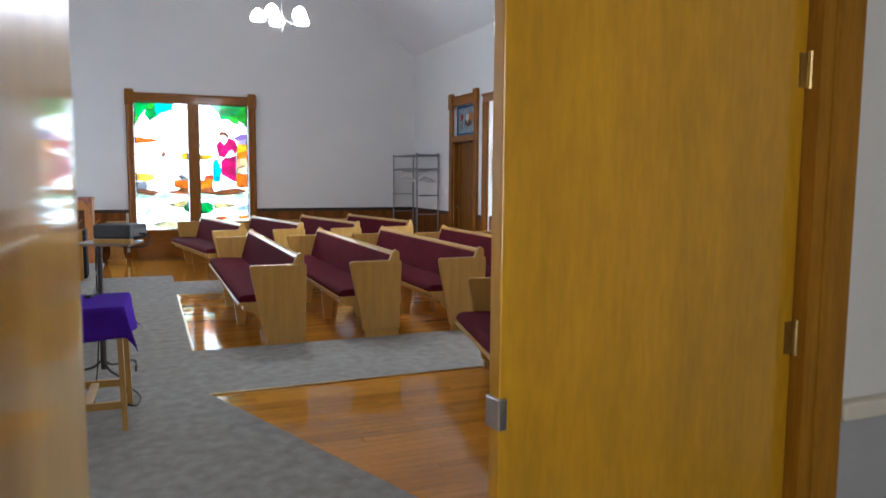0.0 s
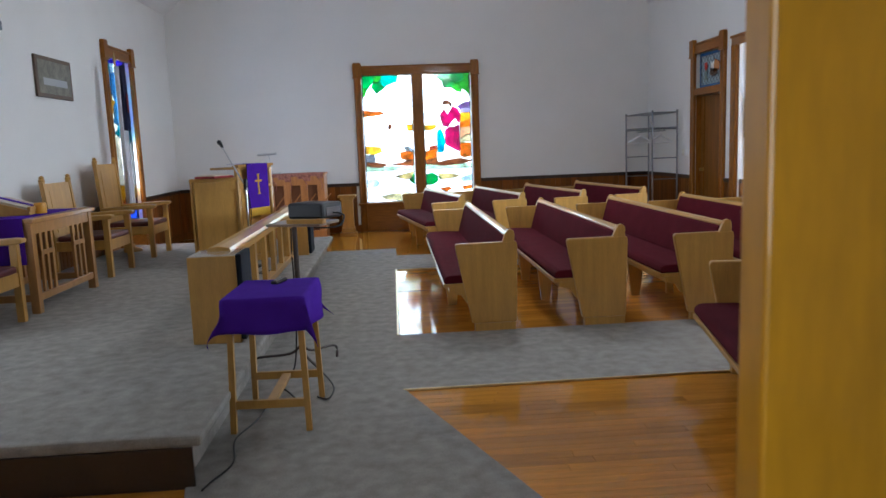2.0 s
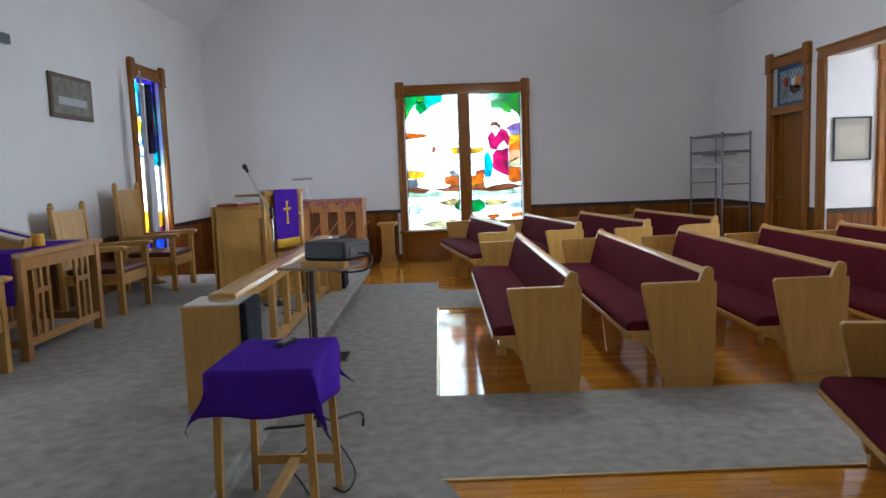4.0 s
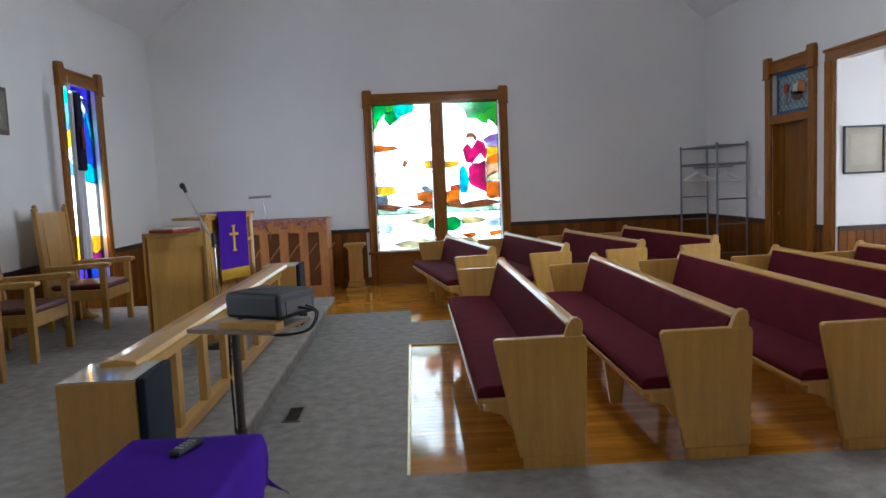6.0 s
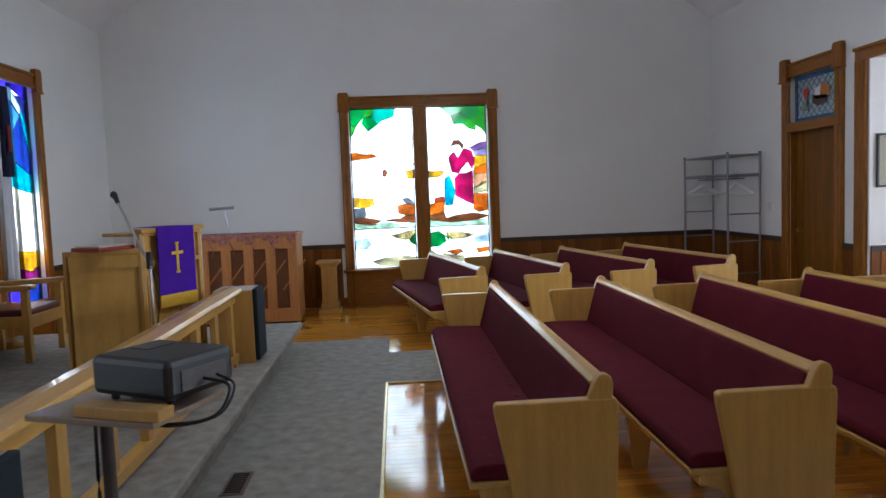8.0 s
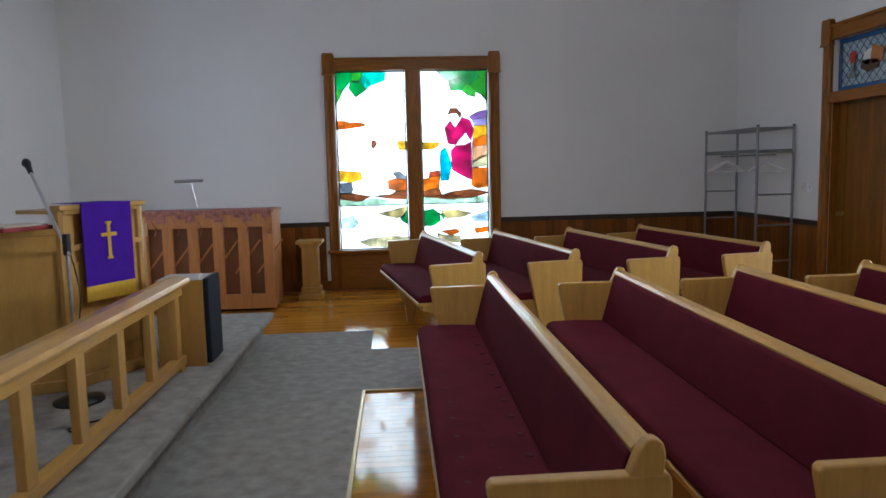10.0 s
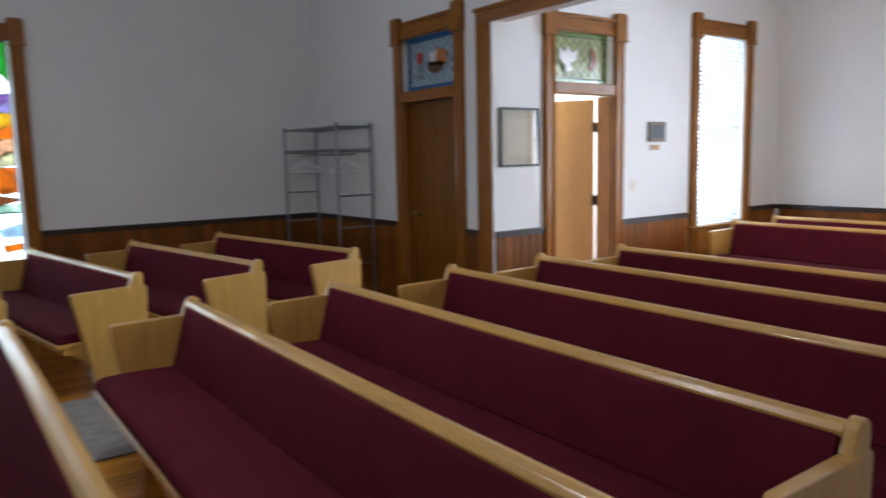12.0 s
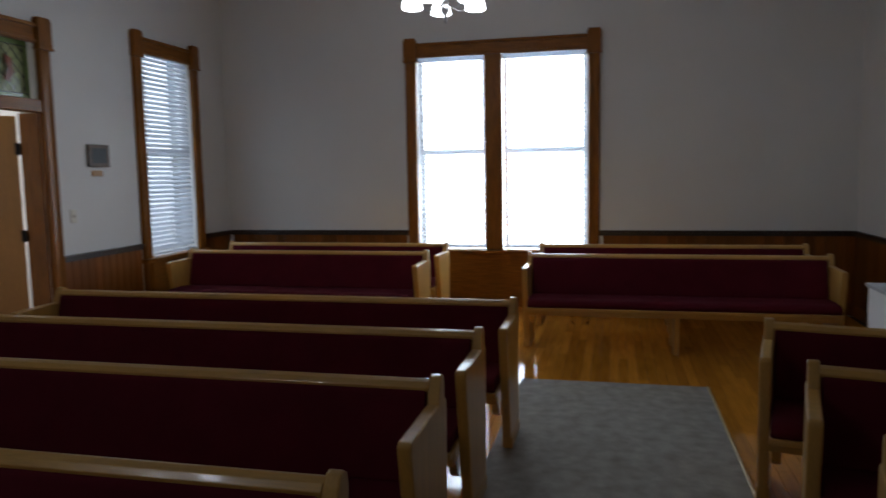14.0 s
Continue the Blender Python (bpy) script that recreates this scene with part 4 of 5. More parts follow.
# pulpit: front faces the pews
pl = thing("pulpit", pose(-0.985, 8.115, STAGE, 0, 0, -27), "honey oak pulpit with angled side panels", "pulpit")
part("front_panel", prism([(-0.05, -0.30), (-0.02, -0.30), (-0.02, 0.30), (-0.05, 0.30)], "z", 0.06, 1.08), OAKC, pl)
for sgn in (1, -1):
    part("wing_panel", prism([(-0.05, sgn * 0.30), (-0.02, sgn * 0.30), (-0.33, sgn * 0.66), (-0.36, sgn * 0.64)], "z", 0.06, 0.97), OAKC, pl)
    part("side_panel", prism([(-0.36, sgn * 0.66), (-0.36, sgn * 0.63), (-0.39, sgn * 0.63), (-0.39, sgn * 0.66)], "z", 0.06, 0.97), OAKC, pl)
    part("wing_cap", prism([(-0.0, sgn * 0.31), (-0.32, sgn * 0.655), (-0.40, sgn * 0.655), (-0.40, sgn * 0.50), (-0.15, sgn * 0.31)], "z", 0.955, 0.995, 0.006), OAKC, pl)
    part("corner_post", rod((-0.02, sgn * 0.30, 0.0), (-0.02, sgn * 0.30, 1.10), 0.03, sides=8), OAKC, pl)
    part("front_cornice", prism([(-0.02, sgn * 0.04), (0.012, sgn * 0.04), (0.012, sgn * 0.30), (-0.02, sgn * 0.30)], "z", 0.86, 0.89), OAKC, pl)
    part("raised_field", prism([(-0.02, sgn * 0.06), (-0.008, sgn * 0.06), (-0.008, sgn * 0.26), (-0.02, sgn * 0.26)], "z", 0.2, 0.78, 0.003), OAKC, pl)
    part("wing_frieze", prism([(-0.010, sgn * 0.315), (-0.02, sgn * 0.30), (-0.33, sgn * 0.66), (-0.32, sgn * 0.675)], "z", 0.86, 0.955), OAKC, pl)
part("base_moulding", prism([(0.01, -0.31), (0.01, 0.31), (-0.33, 0.655), (-0.40, 0.655), (-0.40, -0.655), (-0.33, -0.655)], "z", 0.0, 0.07, 0.006), OAKC, pl)
part("desk_board", prism([(-0.40, -0.30), (0.015, -0.30), (0.015, 0.30), (-0.40, 0.30)], "z", 1.08, 1.105, 0.005), OAKC, pl)
part("desk_cap", box(-0.06, -0.33, 1.105, 0.03, 0.33, 1.135, 0.006), OAKC, pl)
pc = thing("pulpit_cloth", pose(-0.985, 8.115, STAGE, 0, 0, -27), "purple pulpit cloth with a gold cross and gold fringe", "cloth")
part("hanging", prism([(0.034, 0.62), (0.040, 0.62), (0.042, 1.139), (-0.24, 1.139), (-0.24, 1.137), (0.034, 1.137)], "y", -0.19, 0.19), PURPLE, pc)
part("fringe", box(0.033, -0.192, 0.53, 0.042, 0.192, 0.625), GOLD, pc, "gold fringe")
for b in ((-0.012, 0.79, 0.012, 1.01), (-0.06, 0.925, 0.06, 0.948), (-0.022, 0.78, 0.022, 0.795), (-0.022, 1.005, 0.022, 1.018)):
    part("cross_emblem", box(0.0415, b[0], b[1], 0.0455, b[2], b[3]), GOLD, pc)
rb = tagged(part("open_hymnal", box(-0.30, -0.62, 0.995, -0.02, -0.30, 1.02, 0.006), REDBOOK), "red clothbound book lying on the pulpit", "book")
rb.matrix_basis = pose(-0.985, 8.115, STAGE, 0, 0, -27) @ pose(-0.05, 0.0, 0.0)
part("pages", box(-0.28, -0.60, 1.02, -0.04, -0.32, 1.032, 0.004), PAPER, rb)

# microphone on its floor stand
ms = thing("microphone_stand", pose(-1.0, 7.62, STAGE), "black microphone on a chrome floor stand beside the pulpit", "microphone stand")
part("stand_base", lathe([(0.14, 0), (0.14, 0.012), (0.04, 0.03), (0.015, 0.04)], 24), BLACK, ms, smooth=True)
part("pole", rod((0, 0, 0.03), (0, 0, 0.92), 0.011), METAL, ms)
part("clutch", rod((0, 0, 0.86), (0, 0, 0.98), 0.022), BLACK, ms)
part("boom", rod((0.02, -0.02, 0.86), (-0.27, 0.22, 1.33), 0.009), METAL, ms)
mc = part("microphone", rod((-0.27, 0.22, 1.33), (-0.30, 0.25, 1.385), 0.014, 0.02), BLACK, ms)
part("grille", lathe([(0.012, 0), (0.024, 0.012), (0.026, 0.03), (0.018, 0.048), (0.006, 0.053)], 12), BLACK, mc, smooth=True).matrix_basis = pose(-0.30, 0.25, 1.37, -25, -28, 0)
tube("cable", [(0, 0.02, 0.9), (0.03, 0.05, 0.6), (-0.03, 0.06, 0.2), (0.08, -0.1, 0.006), (0.35, -0.25, 0.006), (0.15, -0.5, 0.006), (0.4, -0.6, 0.006)], 0.004, BLACK, ms)

# altar rail with loudspeaker boxes at its ends
rl = thing("altar_rail", pose(-0.60, 0, STAGE), "honey oak altar rail along the platform edge", "railing")
part("cap_rail", prism([(-0.075, 0.57), (0.075, 0.57), (0.085, 0.59), (0.075, 0.615), (0.0, 0.628), (-0.075, 0.615), (-0.085, 0.59)], "y", 4.52, 8.30, 0.004), OAKY, rl)
part("under_rail", box(-0.03, 4.6, 0.50, 0.03, 8.28, 0.57, 0.003), OAKY, rl)
part("bottom_rail", box(-0.035, 4.6, 0.03, 0.035, 8.28, 0.09, 0.003), OAKY, rl)
for i in range(7):
    y = 5.24 + i * 0.49
    part("baluster", box(-0.022, y - 0.045, 0.09, 0.022, y + 0.045, 0.50, 0.003), OAKC, rl)
for y in (4.62, 8.2):
    part("foot", box(-0.035, y - 0.04, 0.0, 0.035, y + 0.04, 0.03), OAKC, rl)
for y, lab in ((4.28, "oak loudspeaker cabinet with a dark grille at the rail end"), (8.30, "oak loudspeaker cabinet with a dark grille by the far rail end")):
    sp = thing("loudspeaker", pose(-0.755, y, STAGE), lab, "loudspeaker", "rail loudspeakers")
    part("cabinet", box(0, 0, 0, 0.315, 0.33, 0.59, 0.005), OAKC, sp)
    part("top_panel", box(0.005, 0.005, 0.59, 0.31, 0.325, 0.596, 0.002), mat("polished_cabinet_top", (0.5, 0.45, 0.36), 0.08, 0.1, 4, 0.01, coat=0.8), sp)
    part("grille", box(0.315, 0.005, 0.02, 0.352, 0.325, 0.60, 0.008), GRILLE, sp, "dark blue cloth grille")

# small table with purple cloth in the aisle
st = thing("side_table", pose(-0.085, 3.56, 0.012, 0, 0, -2) @ Matrix.Diagonal((1, 1, 1.024, 1)), "pale wooden side table with splayed legs beside the platform", "table")
part("tabletop", box(-0.21, -0.27, 0.70, 0.21, 0.27, 0.72, 0.005), OAKC, st)
for sx in (-1, 1):
    for sy in (-1, 1):
        part("leg", prism([(-0.016, -0.016), (0.016, -0.016), (0.016, 0.016), (-0.016, 0.016)], "z", 0, 0.70, 0.002), OAKC, st).matrix_basis = pose(sx * 0.205, sy * 0.265, 0, sy * 2.2, -sx * 1.6, 0)
for sy in (-1, 1):
    part("stretcher", box(-0.19, sy * 0.255 - 0.012, 0.13, 0.19, sy * 0.255 + 0.012, 0.175, 0.002), OAKC, st)
    part("top_apron", box(-0.18, sy * 0.235 - 0.012, 0.54, 0.18, sy * 0.235 + 0.012, 0.575, 0.002), OAKC, st)
part("middle_stretcher", box(-0.025, -0.245, 0.14, 0.025, 0.245, 0.165, 0.002), OAKC, st)
tagged(draped("tablecloth", pose(-0.085, 3.56, 0.752, 0, 0, -2), 0.44, 0.58, 0.18, PURPLE), "deep purple cloth draped over the side table", "tablecloth")
rc = thing("remote_control", pose(-0.07, 3.72, 0.760, 0, 0, -18) @ Matrix.Diagonal((0.8, 0.85, 0.9, 1)), "black remote control on the purple cloth", "remote control")
part("body", box(-0.025, -0.08, 0, 0.025, 0.08, 0.022, 0.007), BLACK, rc)
for i in range(4):
    for j in (-1, 0, 1):
        part("key", box(j * 0.014 - 0.004, -0.05 + i * 0.026, 0.022, j * 0.014 + 0.004, -0.038 + i * 0.026, 0.0245), HALLGREY, rc)

# projector on a tripod stand
ps = thing("projector_stand", pose(-0.05, 4.36, 0.012), "brown steel tripod stand with a wooden tray in the aisle", "stand")
part("pole", rod((0, 0, 0.12), (0, 0, 1.02), 0.017), IRON, ps)
part("sleeve", rod((0, 0, 0.12), (0, 0, 0.60), 0.021), IRON, ps)
tube("cable", [(-0.02, -0.02, 1.0), (-0.026, -0.012, 0.8), (-0.02, -0.022, 0.55), (-0.03, -0.01, 0.3), (-0.05, -0.06, 0.06), (-0.10, -0.14, 0.012)], 0.005, BLACK, ps)
for a in (55, 175, 295):
    c, s_ = math.cos(radians(a)), math.sin(radians(a))
    tube("leg", [(0, 0, 0.20), (0.09 * c, 0.09 * s_, 0.13), (0.34 * c, 0.34 * s_, 0.10), (0.36 * c, 0.36 * s_, 0.008)], 0.009, IRON, ps)
part("tray", box(-0.15, -0.16, 1.02, 0.24, 0.15, 1.038, 0.004), mat("dull_plywood_tray", (0.28, 0.2, 0.14), 0.35, 0.2, 5, 0.05, coat=0.3), ps).matrix_basis = pose(0.02, 0.03, 0, 0, 0, -20)
pj = thing("projector", pose(0.09, 4.42, 1.058, 0, 0, -30) @ Matrix.Diagonal((0.86, 0.95, 1.0, 1)), "black digital projector standing on the tray", "projector")
part("body", box(-0.165, -0.125, 0.012, 0.165, 0.125, 0.118, 0.018), BLACK, pj)
part("top_panel", box(-0.12, -0.02, 0.118, -0.04, 0.08, 0.121, 0.001), IRON, pj)
part("foot", rod((-0.12, -0.08, -0.007), (-0.12, -0.08, 0.014), 0.012), BLACK, pj)
part("foot", rod((0.12, -0.08, -0.007), (0.12, -0.08, 0.014), 0.012), BLACK, pj)
part("foot", rod((0.0, 0.09, -0.007), (0.0, 0.09, 0.014), 0.012), BLACK, pj)
part("lens", rod((-0.10, 0.12, 0.06), (-0.10, 0.145, 0.06), 0.035, 0.03), IRON, pj)
part("connector_panel", box(0.163, -0.08, 0.03, 0.169, 0.09, 0.085, 0.002), IRON, pj)
tube("cable", [(0.169, 0.0, 0.05), (0.25, 0.02, 0.03), (0.26, -0.05, -0.03), (0.16, -0.14, -0.04), (0.08, -0.15, -0.012)], 0.005, BLACK, pj)
tube("cable", [(0.169, 0.05, 0.05), (0.23, 0.06, 0.02), (0.24, -0.03, -0.04), (0.12, -0.16, -0.035), (0.05, -0.15, -0.012)], 0.004, BLACK, pj)
wd = part("wooden_wedge", box(-0.13, -0.03, 0, 0.13, 0.03, 0.03, 0.004), OAKC)
wd.matrix_basis = pose(0.05, 4.22, 1.0515, 0, 0, -22)
tagged(wd, "pale wooden block lying on the projector tray", "block")
cb = tube("power_cable", [(0.0, 3.72, 0.02), (-0.16, 4.0, 0.02), (-0.2, 3.5, 0.02), (-0.27, 3.2, 0.02), (-0.22, 2.9, 0.02), (-0.28, 2.7, 0.02), (-0.30, 2.62, 0.02)], 0.005, BLACK)
tagged(cb, "black power cable lying on the carpet", "cable")
cb = tube("power_cable", [(0.02, 4.45, 0.02), (0.12, 4.2, 0.02), (0.19, 3.95, 0.02), (0.17, 3.75, 0.02), (0.10, 3.8, 0.02)], 0.005, BLACK)
tagged(cb, "black power cable trailing from the projector stand", "cable")
fv = thing("floor_vent", pose(-0.195, 6.39, 0.012), "brown metal floor vent in the carpet", "vent")
part("frame", box(-0.065, -0.165, 0, 0.065, 0.165, 0.006, 0.002), mat("bronze_vent", (0.2, 0.14, 0.1), 0.4, 0.2, 20, 0.05, metal=0.5), fv)
for i in range(10):
    part("louvre", box(-0.045, -0.14 + i * 0.029, 0.006, 0.045, -0.125 + i * 0.029, 0.009), BLACK, fv)

# piano, seen from behind
pn = thing("upright_piano", pose(-2.02, 11.62, 0.0), "upright piano, its brown slatted back towards the room", "piano")
part("soundboard", box(0.03, 0.05, 0.12, 1.47, 0.10, 1.10), PIANOD, pn)
part("case", box(0.0, 0.10, 0.03, 1.5, 0.55, 1.12, 0.01), PIANO, pn)
part("lid", box(-0.02, 0.0, 1.12, 1.52, 0.57, 1.15, 0.008), PIANO, pn)
part("top_beam", box(0.0, 0.0, 0.96, 1.5, 0.05, 1.12, 0.004), PIANO, pn)
part("bottom_beam", box(0.0, 0.0, 0.03, 1.5, 0.05, 0.20, 0.004), PIANO, pn)
for i in range(6):
    x = 0.0 + i * 0.277
    part("back_post", box(x, 0.0, 0.20, x + 0.115, 0.05, 0.96, 0.004), PIANO, pn)
for i in range(6):
    part("rib", box(-0.01, -0.004, -0.24, 0.01, 0.004, 0.24), PIANO, pn).matrix_basis = pose(0.20 + i * 0.25, 0.046, 0.62, 0, 38, 0)
for x in (0.06, 1.44):
    part("caster", rod((x - 0.02, 0.3, 0.018), (x + 0.02, 0.3, 0.018), 0.018), BRASS, pn)
bm = box(0, -0.006, 1.155, 1.5, 0.40, 1.159)
for i in range(14):
    box(0.02 + i * 0.105, -0.008, 1.155 - 0.05 - 0.04 * (i % 3), 0.125 + i * 0.105, -0.004, 1.158, bm=bm)
rn = tagged(part("piano_scarf", bm, SCARF), "red and brown patterned scarf draped along the piano top", "cloth")
rn.matrix_basis = pose(-2.02, 11.62, 0.0)
for i in range(6):
    tube("tassel_cord", [(0.13 + i * 0.25, -0.008, 1.14), (0.17 + i * 0.25, -0.012, 1.06), (0.22 + i * 0.25, -0.010, 0.96), (0.20 + i * 0.25, -0.010, 0.88)], 0.006, SCARF, rn)
lp = thing("music_lamp", pose(-1.36, 11.72, 1.16), "slim chrome music lamp standing on the piano", "lamp")
part("lamp_foot", box(-0.14, -0.03, 0, 0.14, 0.03, 0.022, 0.006), METAL, lp)
part("stem", rod((0, 0, 0.02), (-0.05, -0.02, 0.32), 0.005), METAL, lp)
part("shade", rod((-0.23, -0.02, 0.325), (0.08, -0.02, 0.335), 0.02), METAL, lp)

pd = thing("plant_pedestal", pose(-0.205, 12.42, 0), "pale painted wooden pedestal by the window", "pedestal")
part("plinth", box(-0.15, -0.15, 0, 0.15, 0.15, 0.06, 0.006), OAKC, pd)
part("shaft_base", box(-0.12, -0.12, 0.06, 0.12, 0.12, 0.14, 0.01), OAKC, pd)
part("shaft", prism([(-0.10, -0.10), (0.10, -0.10), (0.10, 0.10), (-0.10, 0.10)], "z", 0.14, 0.64, 0.006), OAKC, pd)
part("neck", box(-0.12, -0.12, 0.64, 0.12, 0.12, 0.68, 0.006), OAKC, pd)
part("top", box(-0.16, -0.16, 0.68, 0.16, 0.16, 0.72, 0.008), OAKC, pd)

# flag on its pole
fl = thing("church_flag", pose(-2.95, 9.50, STAGE), "white flag with a navy canton hanging on a wooden pole", "flag")
part("base", lathe([(0.12, 0), (0.12, 0.03), (0.04, 0.06), (0.02, 0.10)], 20), OAKC, fl, smooth=True)
part("pole", rod((0, 0, 0.06), (0.0, 0.0, 2.52), 0.012), OAKC, fl)
part("finial", rod((0, 0, 2.52), (0, 0, 2.64), 0.02, 0.004), BRASS, fl)


def folds(name, w0, w1, z0, z1, off, material, parent):
    bm, rows = bmesh.new(), []
    for i in range(9):
        f, row = i / 8, []
        for j in range(21):
            u = j / 20
            row.append(bm.verts.new((0.02 + off + 0.035 * math.sin(u * 15 + 2 * f), (w0 + (w1 - w0) * f) * (u - 0.35), z1 + (z0 - z1) * f)))
        rows.append(row)
    for a, b in zip(rows, rows[1:]):
        for j in range(20):
            bm.faces.new((a[j], a[j + 1], b[j + 1], b[j]))
    ob = part(name, bm, material, parent, smooth=True)
    mod = ob.modifiers.new("cloth_thickness", "SOLIDIFY")
    mod.thickness = 0.004
    return ob


folds("field", 0.14, 0.25, 0.55, 2.45, 0.0, FLAGW, fl)
folds("canton", 0.09, 0.18, 1.62, 2.46, 0.045, FLAGB, fl)
part("canton_cross", box(0.115, -0.03, 1.85, 0.125, 0.02, 2.1, 0.002), FLAGR, fl)

# wall pieces behind the platform
pc = thing("framed_print", pose(XW, 7.88, 2.23), "dark framed landscape print on the plaster wall", "picture")
part("frame", box(0.002, 0, 0, 0.03, 0.90, 0.46, 0.006), FRAMEDK, pc)
part("print", box(0.03, 0.045, 0.045, 0.033, 0.855, 0.415), PRINT, pc)
part("print_light_band", box(0.033, 0.15, 0.14, 0.0345, 0.75, 0.22), HALLGREY, pc)
cr = thing("wall_cross", pose(XW, 6.86, 1.95), "dark grey metal cross mounted on the plaster wall", "cross")
part("upright", box(0.01, -0.05, 0.2, 0.06, 0.05, 1.5, 0.006), STEEL, cr)
part("crossbar", box(0.012, -0.36, 0.88, 0.058, 0.36, 0.97, 0.006), STEEL, cr)


# ---- chandeliers ----
def chandelier(x, y, z, top, shade):
    e = thing("chandelier", pose(x, y, z), "brushed metal chandelier with lit white glass shades", "chandelier", "chandeliers")
    part("finial", lathe([(0.006, -0.13), (0.018, -0.10), (0.012, -0.07), (0.035, -0.03), (0.04, 0.03), (0.015, 0.06)], 14), METAL, e, smooth=True)
    part("stem", rod((0, 0, 0.05), (0, 0, top - z - 0.03), 0.008), METAL, e)
    part("canopy", lathe([(0.03, top - z - 0.06), (0.065, top - z - 0.03), (0.07, top - z)], 18), METAL, e, smooth=True)
    for i in range(5):
        a = radians(20 + 72 * i)
        c, s_ = math.cos(a), math.sin(a)
        tube("arm", [(0.03 * c, 0.03 * s_, 0.02), (0.14 * c, 0.14 * s_, -0.02), (0.24 * c, 0.24 * s_, 0.06), (0.27 * c, 0.27 * s_, 0.10)], 0.006, METAL, e)
        sh = part("glass_shade", lathe([(0.075, -0.055), (0.085, -0.045), (0.078, 0.0), (0.055, 0.05), (0.025, 0.075), (0.012, 0.08)], 16), shade, e, "lit white glass shade", smooth=True)
        sh.matrix_basis = pose(0.27 * c, 0.27 * s_, 0.05)
    return e


chandelier(1.80, 7.4, 3.32, EAVE + (XE - 1.80) * s, GLOBE)
chandelier(7.5, 5.86, 2.90, EAVE, DIMGLOBE)

# ---- garment rack in the corner ----
rk = thing("garment_rack", pose(0, 0, 0), "chrome wire garment rack standing in the corner", "garment rack")
for x in (4.95, 5.37):
    for y in (11.36, 12.72):
        part("post", rod((x, y, 0), (x, y, 1.95), 0.015), RACK, rk)
        part("cap", rod((x, y, 1.95), (x, y, 1.965), 0.016), BLACK, rk)
for y in (11.36, 12.72):
    for z in (0.06, 0.42, 0.83, 1.18, 1.66, 1.93):
        part("end_rung", rod((4.95, y, z), (5.37, y, z), 0.010), RACK, rk)
for z in (1.68, 1.93):
    for i in range(5):
        part("shelf_wire", rod((4.95 + i * 0.105, 11.36, z), (4.95 + i * 0.105, 12.72, z), 0.008 if i % 4 else 0.014), RACK, rk)
part("hanging_bar", rod((5.16, 11.36, 1.63), (5.16, 12.72, 1.63), 0.011), RACK, rk)


def hanger(y, turn):
    e = thing("coat_hanger", pose(5.16, y, 1.63, 0, 0, turn), "white plastic coat hanger on the rack bar", "coat hanger", "hangers on the rack")
    tube("hook", [(0, 0.012, -0.005), (0, 0.016, 0.012), (0, 0.0, 0.02), (0, -0.016, 0.008), (0, -0.004, -0.03), (0, 0, -0.07)], 0.004, WHITE, e)
    tube("shoulders", [(-0.20, 0, -0.19), (-0.05, 0, -0.10), (0, 0, -0.075), (0.05, 0, -0.10), (0.20, 0, -0.19)], 0.017, WHITE, e)
    part("trouser_bar", rod((-0.20, 0, -0.195), (0.20, 0, -0.195), 0.010), WHITE, e)


hanger(12.62, -22)
hanger(12.54, -30)
hanger(11.55, -18)

# ---- small wall fittings ----
def plate(name, m, w, h, label, category, material=WHITE, toggle=True):
    e = thing(name, m, label, category)
    part("plate", box(-w / 2, 0.001, -h / 2, w / 2, 0.010, h / 2, 0.003), material, e)
    if toggle:
        part("toggle", box(-0.006, 0.010, -0.012, 0.006, 0.022, 0.012, 0.002), material, e)
    return e


EM, NM = pose(XE, 0, 0, 0, 0, 90), Matrix.Diagonal((1, -1, 1, 1))
plate("thermostat", pose(XE, 11.09, 1.26, 0, 0, 90), 0.10, 0.10, "small white thermostat box on the plaster wall", "thermostat")
plate("light_switch", pose(XE, 11.22, 1.26, 0, 0, 90), 0.07, 0.11, "ivory light switch on the plaster wall", "switch", CREAM)
plate("light_switch", pose(7.31, YP, 1.25, 0, 0, 180), 0.075, 0.12, "ivory light switch on the plaster wall", "switch", CREAM)
e = thing("framed_plaque", pose(7.68, YP, 1.80, 0, 0, 180), "small dark framed plaque on the plaster wall", "plaque")
part("frame", box(-0.14, 0.001, -0.105, 0.14, 0.025, 0.105, 0.004), FRAMEDK, e)
part("plaque_face", box(-0.10, 0.025, -0.07, 0.10, 0.028, 0.07), BLACK, e)
plate("name_plate", pose(7.66, YP, 1.635, 0, 0, 180), 0.15, 0.055, "small wooden name plate under the plaque", "plaque", TABLEWOOD, False)
e = thing("framed_certificate", pose(5.73, YP, 1.745, 0, 0, 180), "faded document in a thin black frame", "picture")
for b in ((-0.235, -0.265, -0.215, 0.265), (0.215, -0.265, 0.235, 0.265), (-0.215, -0.265, 0.215, -0.245), (-0.215, 0.245, 0.215, 0.265)):
    part("frame_bar", box(b[0], 0.001, b[1], b[2], 0.025, b[3], 0.003), BLACK, e)
part("mat_board", box(-0.215, 0.004, -0.245, 0.215, 0.008, 0.245), PAPER, e)
part("document", box(-0.15, 0.008, -0.17, 0.15, 0.010, 0.17), CERT, e)
part("picture_pane", box(-0.215, 0.014, -0.245, 0.215, 0.016, 0.245), PICGLASS, e)

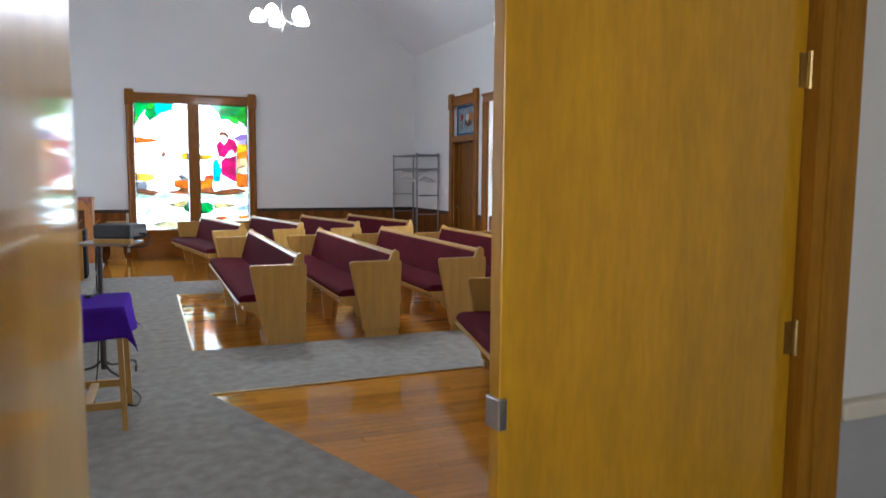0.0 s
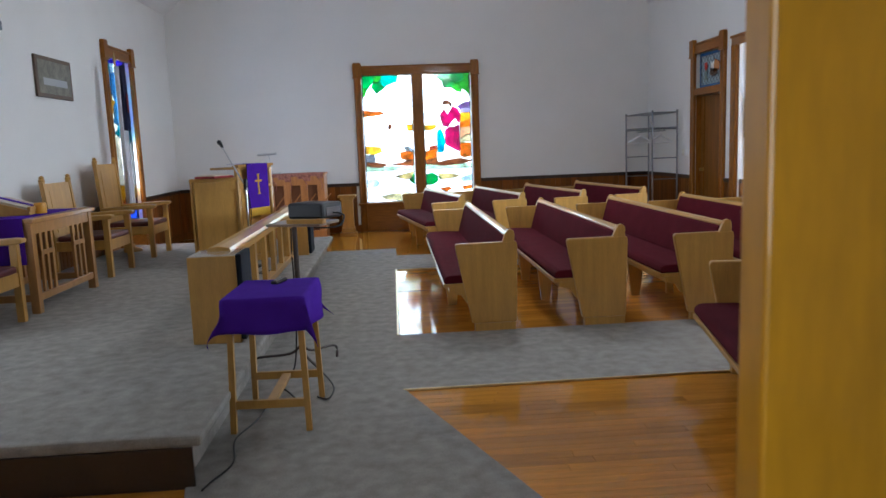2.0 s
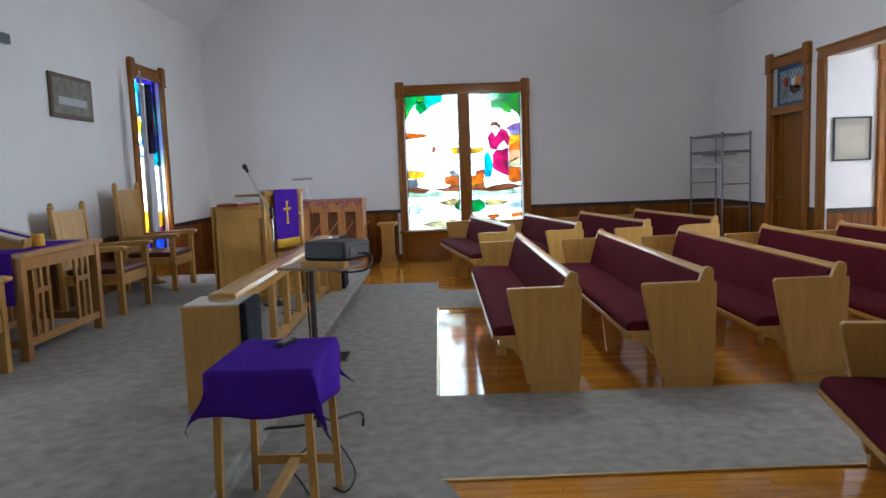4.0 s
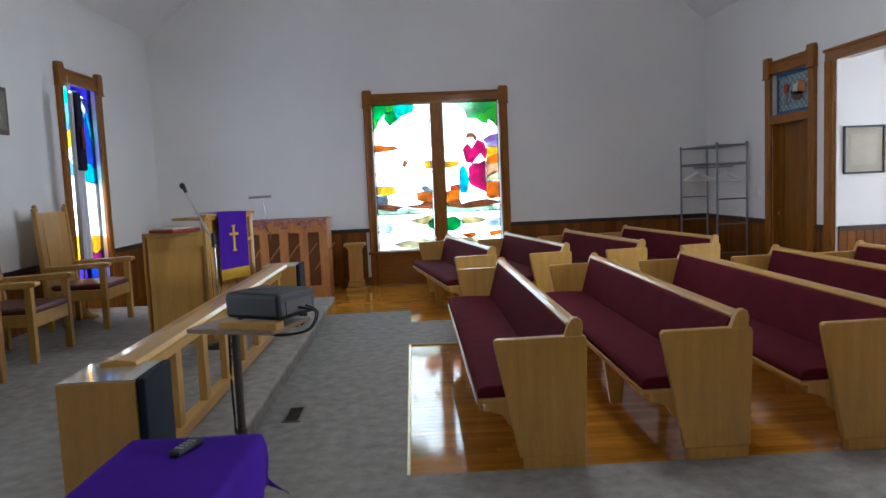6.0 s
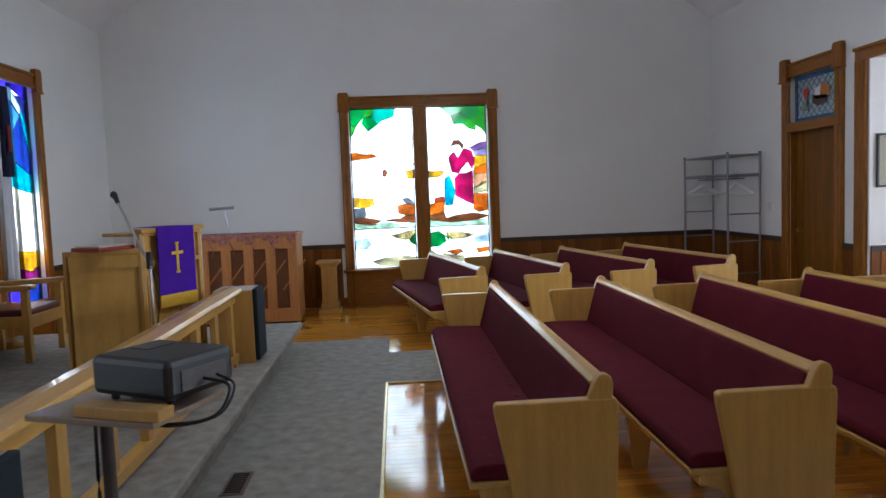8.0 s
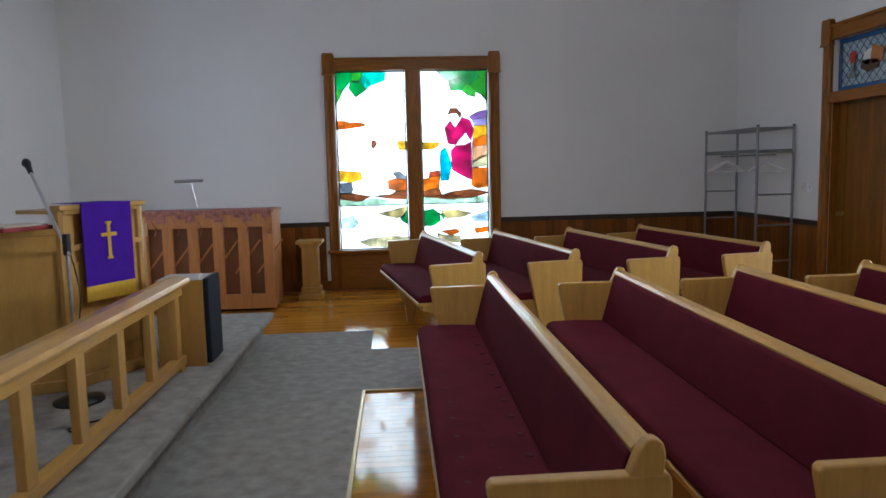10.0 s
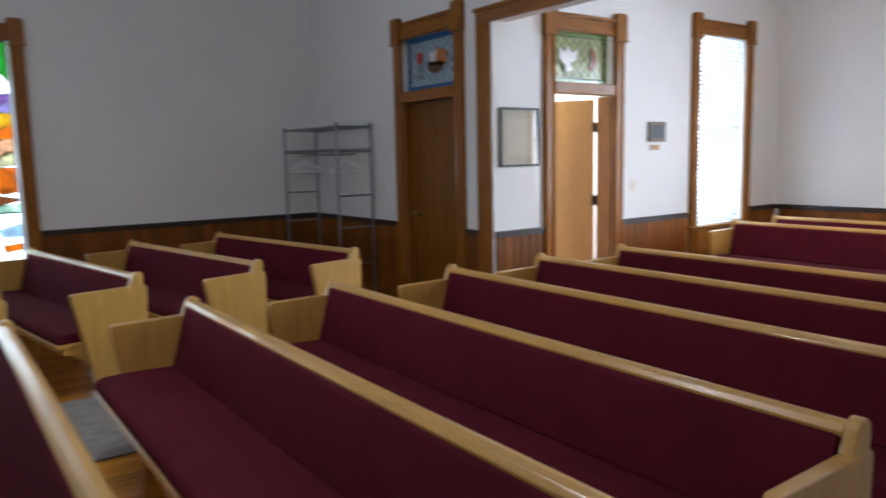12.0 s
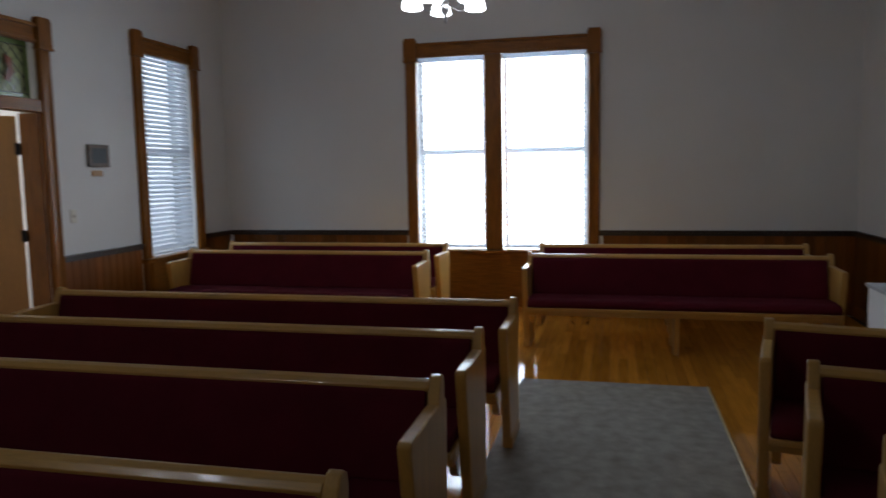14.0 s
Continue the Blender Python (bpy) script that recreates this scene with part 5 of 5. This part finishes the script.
# white drawer unit in the wing
e = thing("drawer_unit", pose(7.0, 2.28, 0), "white painted drawer unit with a dark knob", "cabinet")
part("body", box(0, 0, 0.03, 0.45, 0.45, 0.71, 0.005), WHITE, e)
part("top", box(-0.03, -0.02, 0.71, 0.47, 0.47, 0.735, 0.005), mat("grey_speckled_top", (0.45, 0.46, 0.5), 0.3, 0.3, 30, 0.02), e)
for z in (0.08, 0.29, 0.50):
    d = part("drawer", box(-0.016, 0.03, z, 0.0, 0.42, z + 0.19, 0.004), WHITE, e)
    part("knob", rod((-0.045, 0.225, z + 0.095), (-0.016, 0.225, z + 0.095), 0.018), DARKTRIM, d)
for x in (0.03, 0.38):
    part("foot", box(x, 0.02, 0, x + 0.05, 0.43, 0.03), WHITE, e)


# ---- wainscot, board by board ----
def wainscot(name, m, length, gaps, label):
    """Boards 0.1 m wide along local x, their face towards local y, with a dark cap rail."""
    e = thing(name, m, label, "wainscot", kind="structure")
    tall = low = None
    x = 0.0
    while x < length - 0.05:
        g = next((g for g in gaps if g[0] < x + 0.05 < g[1]), None)
        if g is None:
            q = pose(x, 0, 0)
            if tall is None:
                tall = part("board", prism([(0.0, 0.0), (0.1, 0.0), (0.1, 0.008), (0.095, 0.014), (0.005, 0.014), (0.0, 0.008)], "z", 0.10, 0.875), WAINS, e)
                tall.matrix_basis = q
            else:
                again(tall, q)
        x += 0.1
    cuts = [0.0] + [v for g in gaps for v in g] + [length]
    for a, b in zip(cuts[::2], cuts[1::2]):
        if b - a > 0.02:
            part("cap_rail", box(a, 0, 0.875, b, 0.032, 0.905, 0.006), DARKTRIM, e, "near-black cap rail")
            part("cove", box(a, 0, 0.845, b, 0.022, 0.875), DARKTRIM, e)
            part("baseboard", box(a, 0, 0, b, 0.022, 0.13, 0.004), WAINS, e)
    return e


WL = "dark varnished vertical board wainscot with a black cap rail"
FLIP = Matrix.Diagonal((1, -1, 1, 1))
wainscot("wainscot_north", pose(XW, YN, 0) @ FLIP, XE - XW, [(-XW + 0.0, -XW + 2.25)], WL)
wainscot("wainscot_west", pose(XW, 0.46, 0, 0, 0, 90) @ FLIP, YN - 0.46 - 0.02, [(3.18 - 0.46, 4.33 - 0.46), (9.85 - 0.46, 11.0 - 0.46)], WL)
wainscot("wainscot_east", pose(XE, YP + 0.19, 0, 0, 0, 90), YN - YP - 0.21, [(0.2, 1.375)], WL)
wainscot("wainscot_wing_north", pose(XE + 0.02, YP, 0) @ FLIP, XF - XE - 0.04, [(0.585, 1.685), (2.825, 3.985)], WL)
wainscot("wainscot_wing_east", pose(XF, YQ, 0, 0, 0, 90), YP - YQ - 0.02, [(2.64, 4.88)], WL)
wainscot("wainscot_wing_south", pose(XE + 0.2, YQ, 0), XF - XE - 0.22, [], WL)

# ---- oak strip floor ----
rnd = random.Random(7)
verts, faces, near = [], [], []
BW = 0.072
for k in range(int((12.9 - 0.31) / BW)):
    y = 0.31 + k * BW
    x = XW + rnd.uniform(-1.2, 0)
    x1 = XF if YQ < y < YP else XE
    while x < x1:
        l = rnd.uniform(0.6, 1.7)
        a, b = max(x, XW), min(x + l, x1)
        x += l
        covered = (b < -0.45 and 2.75 < y < 10.05) or (-0.4 < a and b < 0.6 and 2.9 < y < 10.2) or (0.66 < a and b < 7.0 and 3.95 < y < 5.1) or (0.66 < a and b < 5.2 and 8.5 < y < 9.5)
        if covered or b - a < 0.03:
            continue
        if 0.5 < a < 3.3 and 1.2 < y < 3.9 or 0.3 < a < 1.4 and 5.2 < y < 8.5:
            near.append((a, b, y))
            continue
        n = len(verts)
        g = 0.0008
        verts += [(a + g, y + g, -0.012), (b - g, y + g, -0.012), (b - g, y + BW - g, -0.012), (a + g, y + BW - g, -0.012), (a + g, y + g, 0), (b - g, y + g, 0), (b - g, y + BW - g, 0), (a + g, y + BW - g, 0)]
        faces += [(n + 4, n + 5, n + 6, n + 7), (n, n + 1, n + 5, n + 4), (n + 1, n + 2, n + 6, n + 5), (n + 2, n + 3, n + 7, n + 6), (n + 3, n, n + 4, n + 7)]
me = bpy.data.meshes.new("floor_strips")
me.from_pydata(verts, [], faces)
me.materials.append(FLOORW)
fs = new("floor_strips", me)
fs.parent = floor
tagged(fs, kind="stuff")
shared = part("floor_board", box(0, 0.0008, -0.012, 1, BW - 0.0008, 0), FLOORP, floor)
for i, (a, b, y) in enumerate(near[:300]):
    m = Matrix.Translation((a + 0.0008, y, 0)) @ Matrix.Diagonal((b - a - 0.0016, 1, 1, 1))
    if i == 0:
        shared.matrix_basis = m
    else:
        again(shared, m)
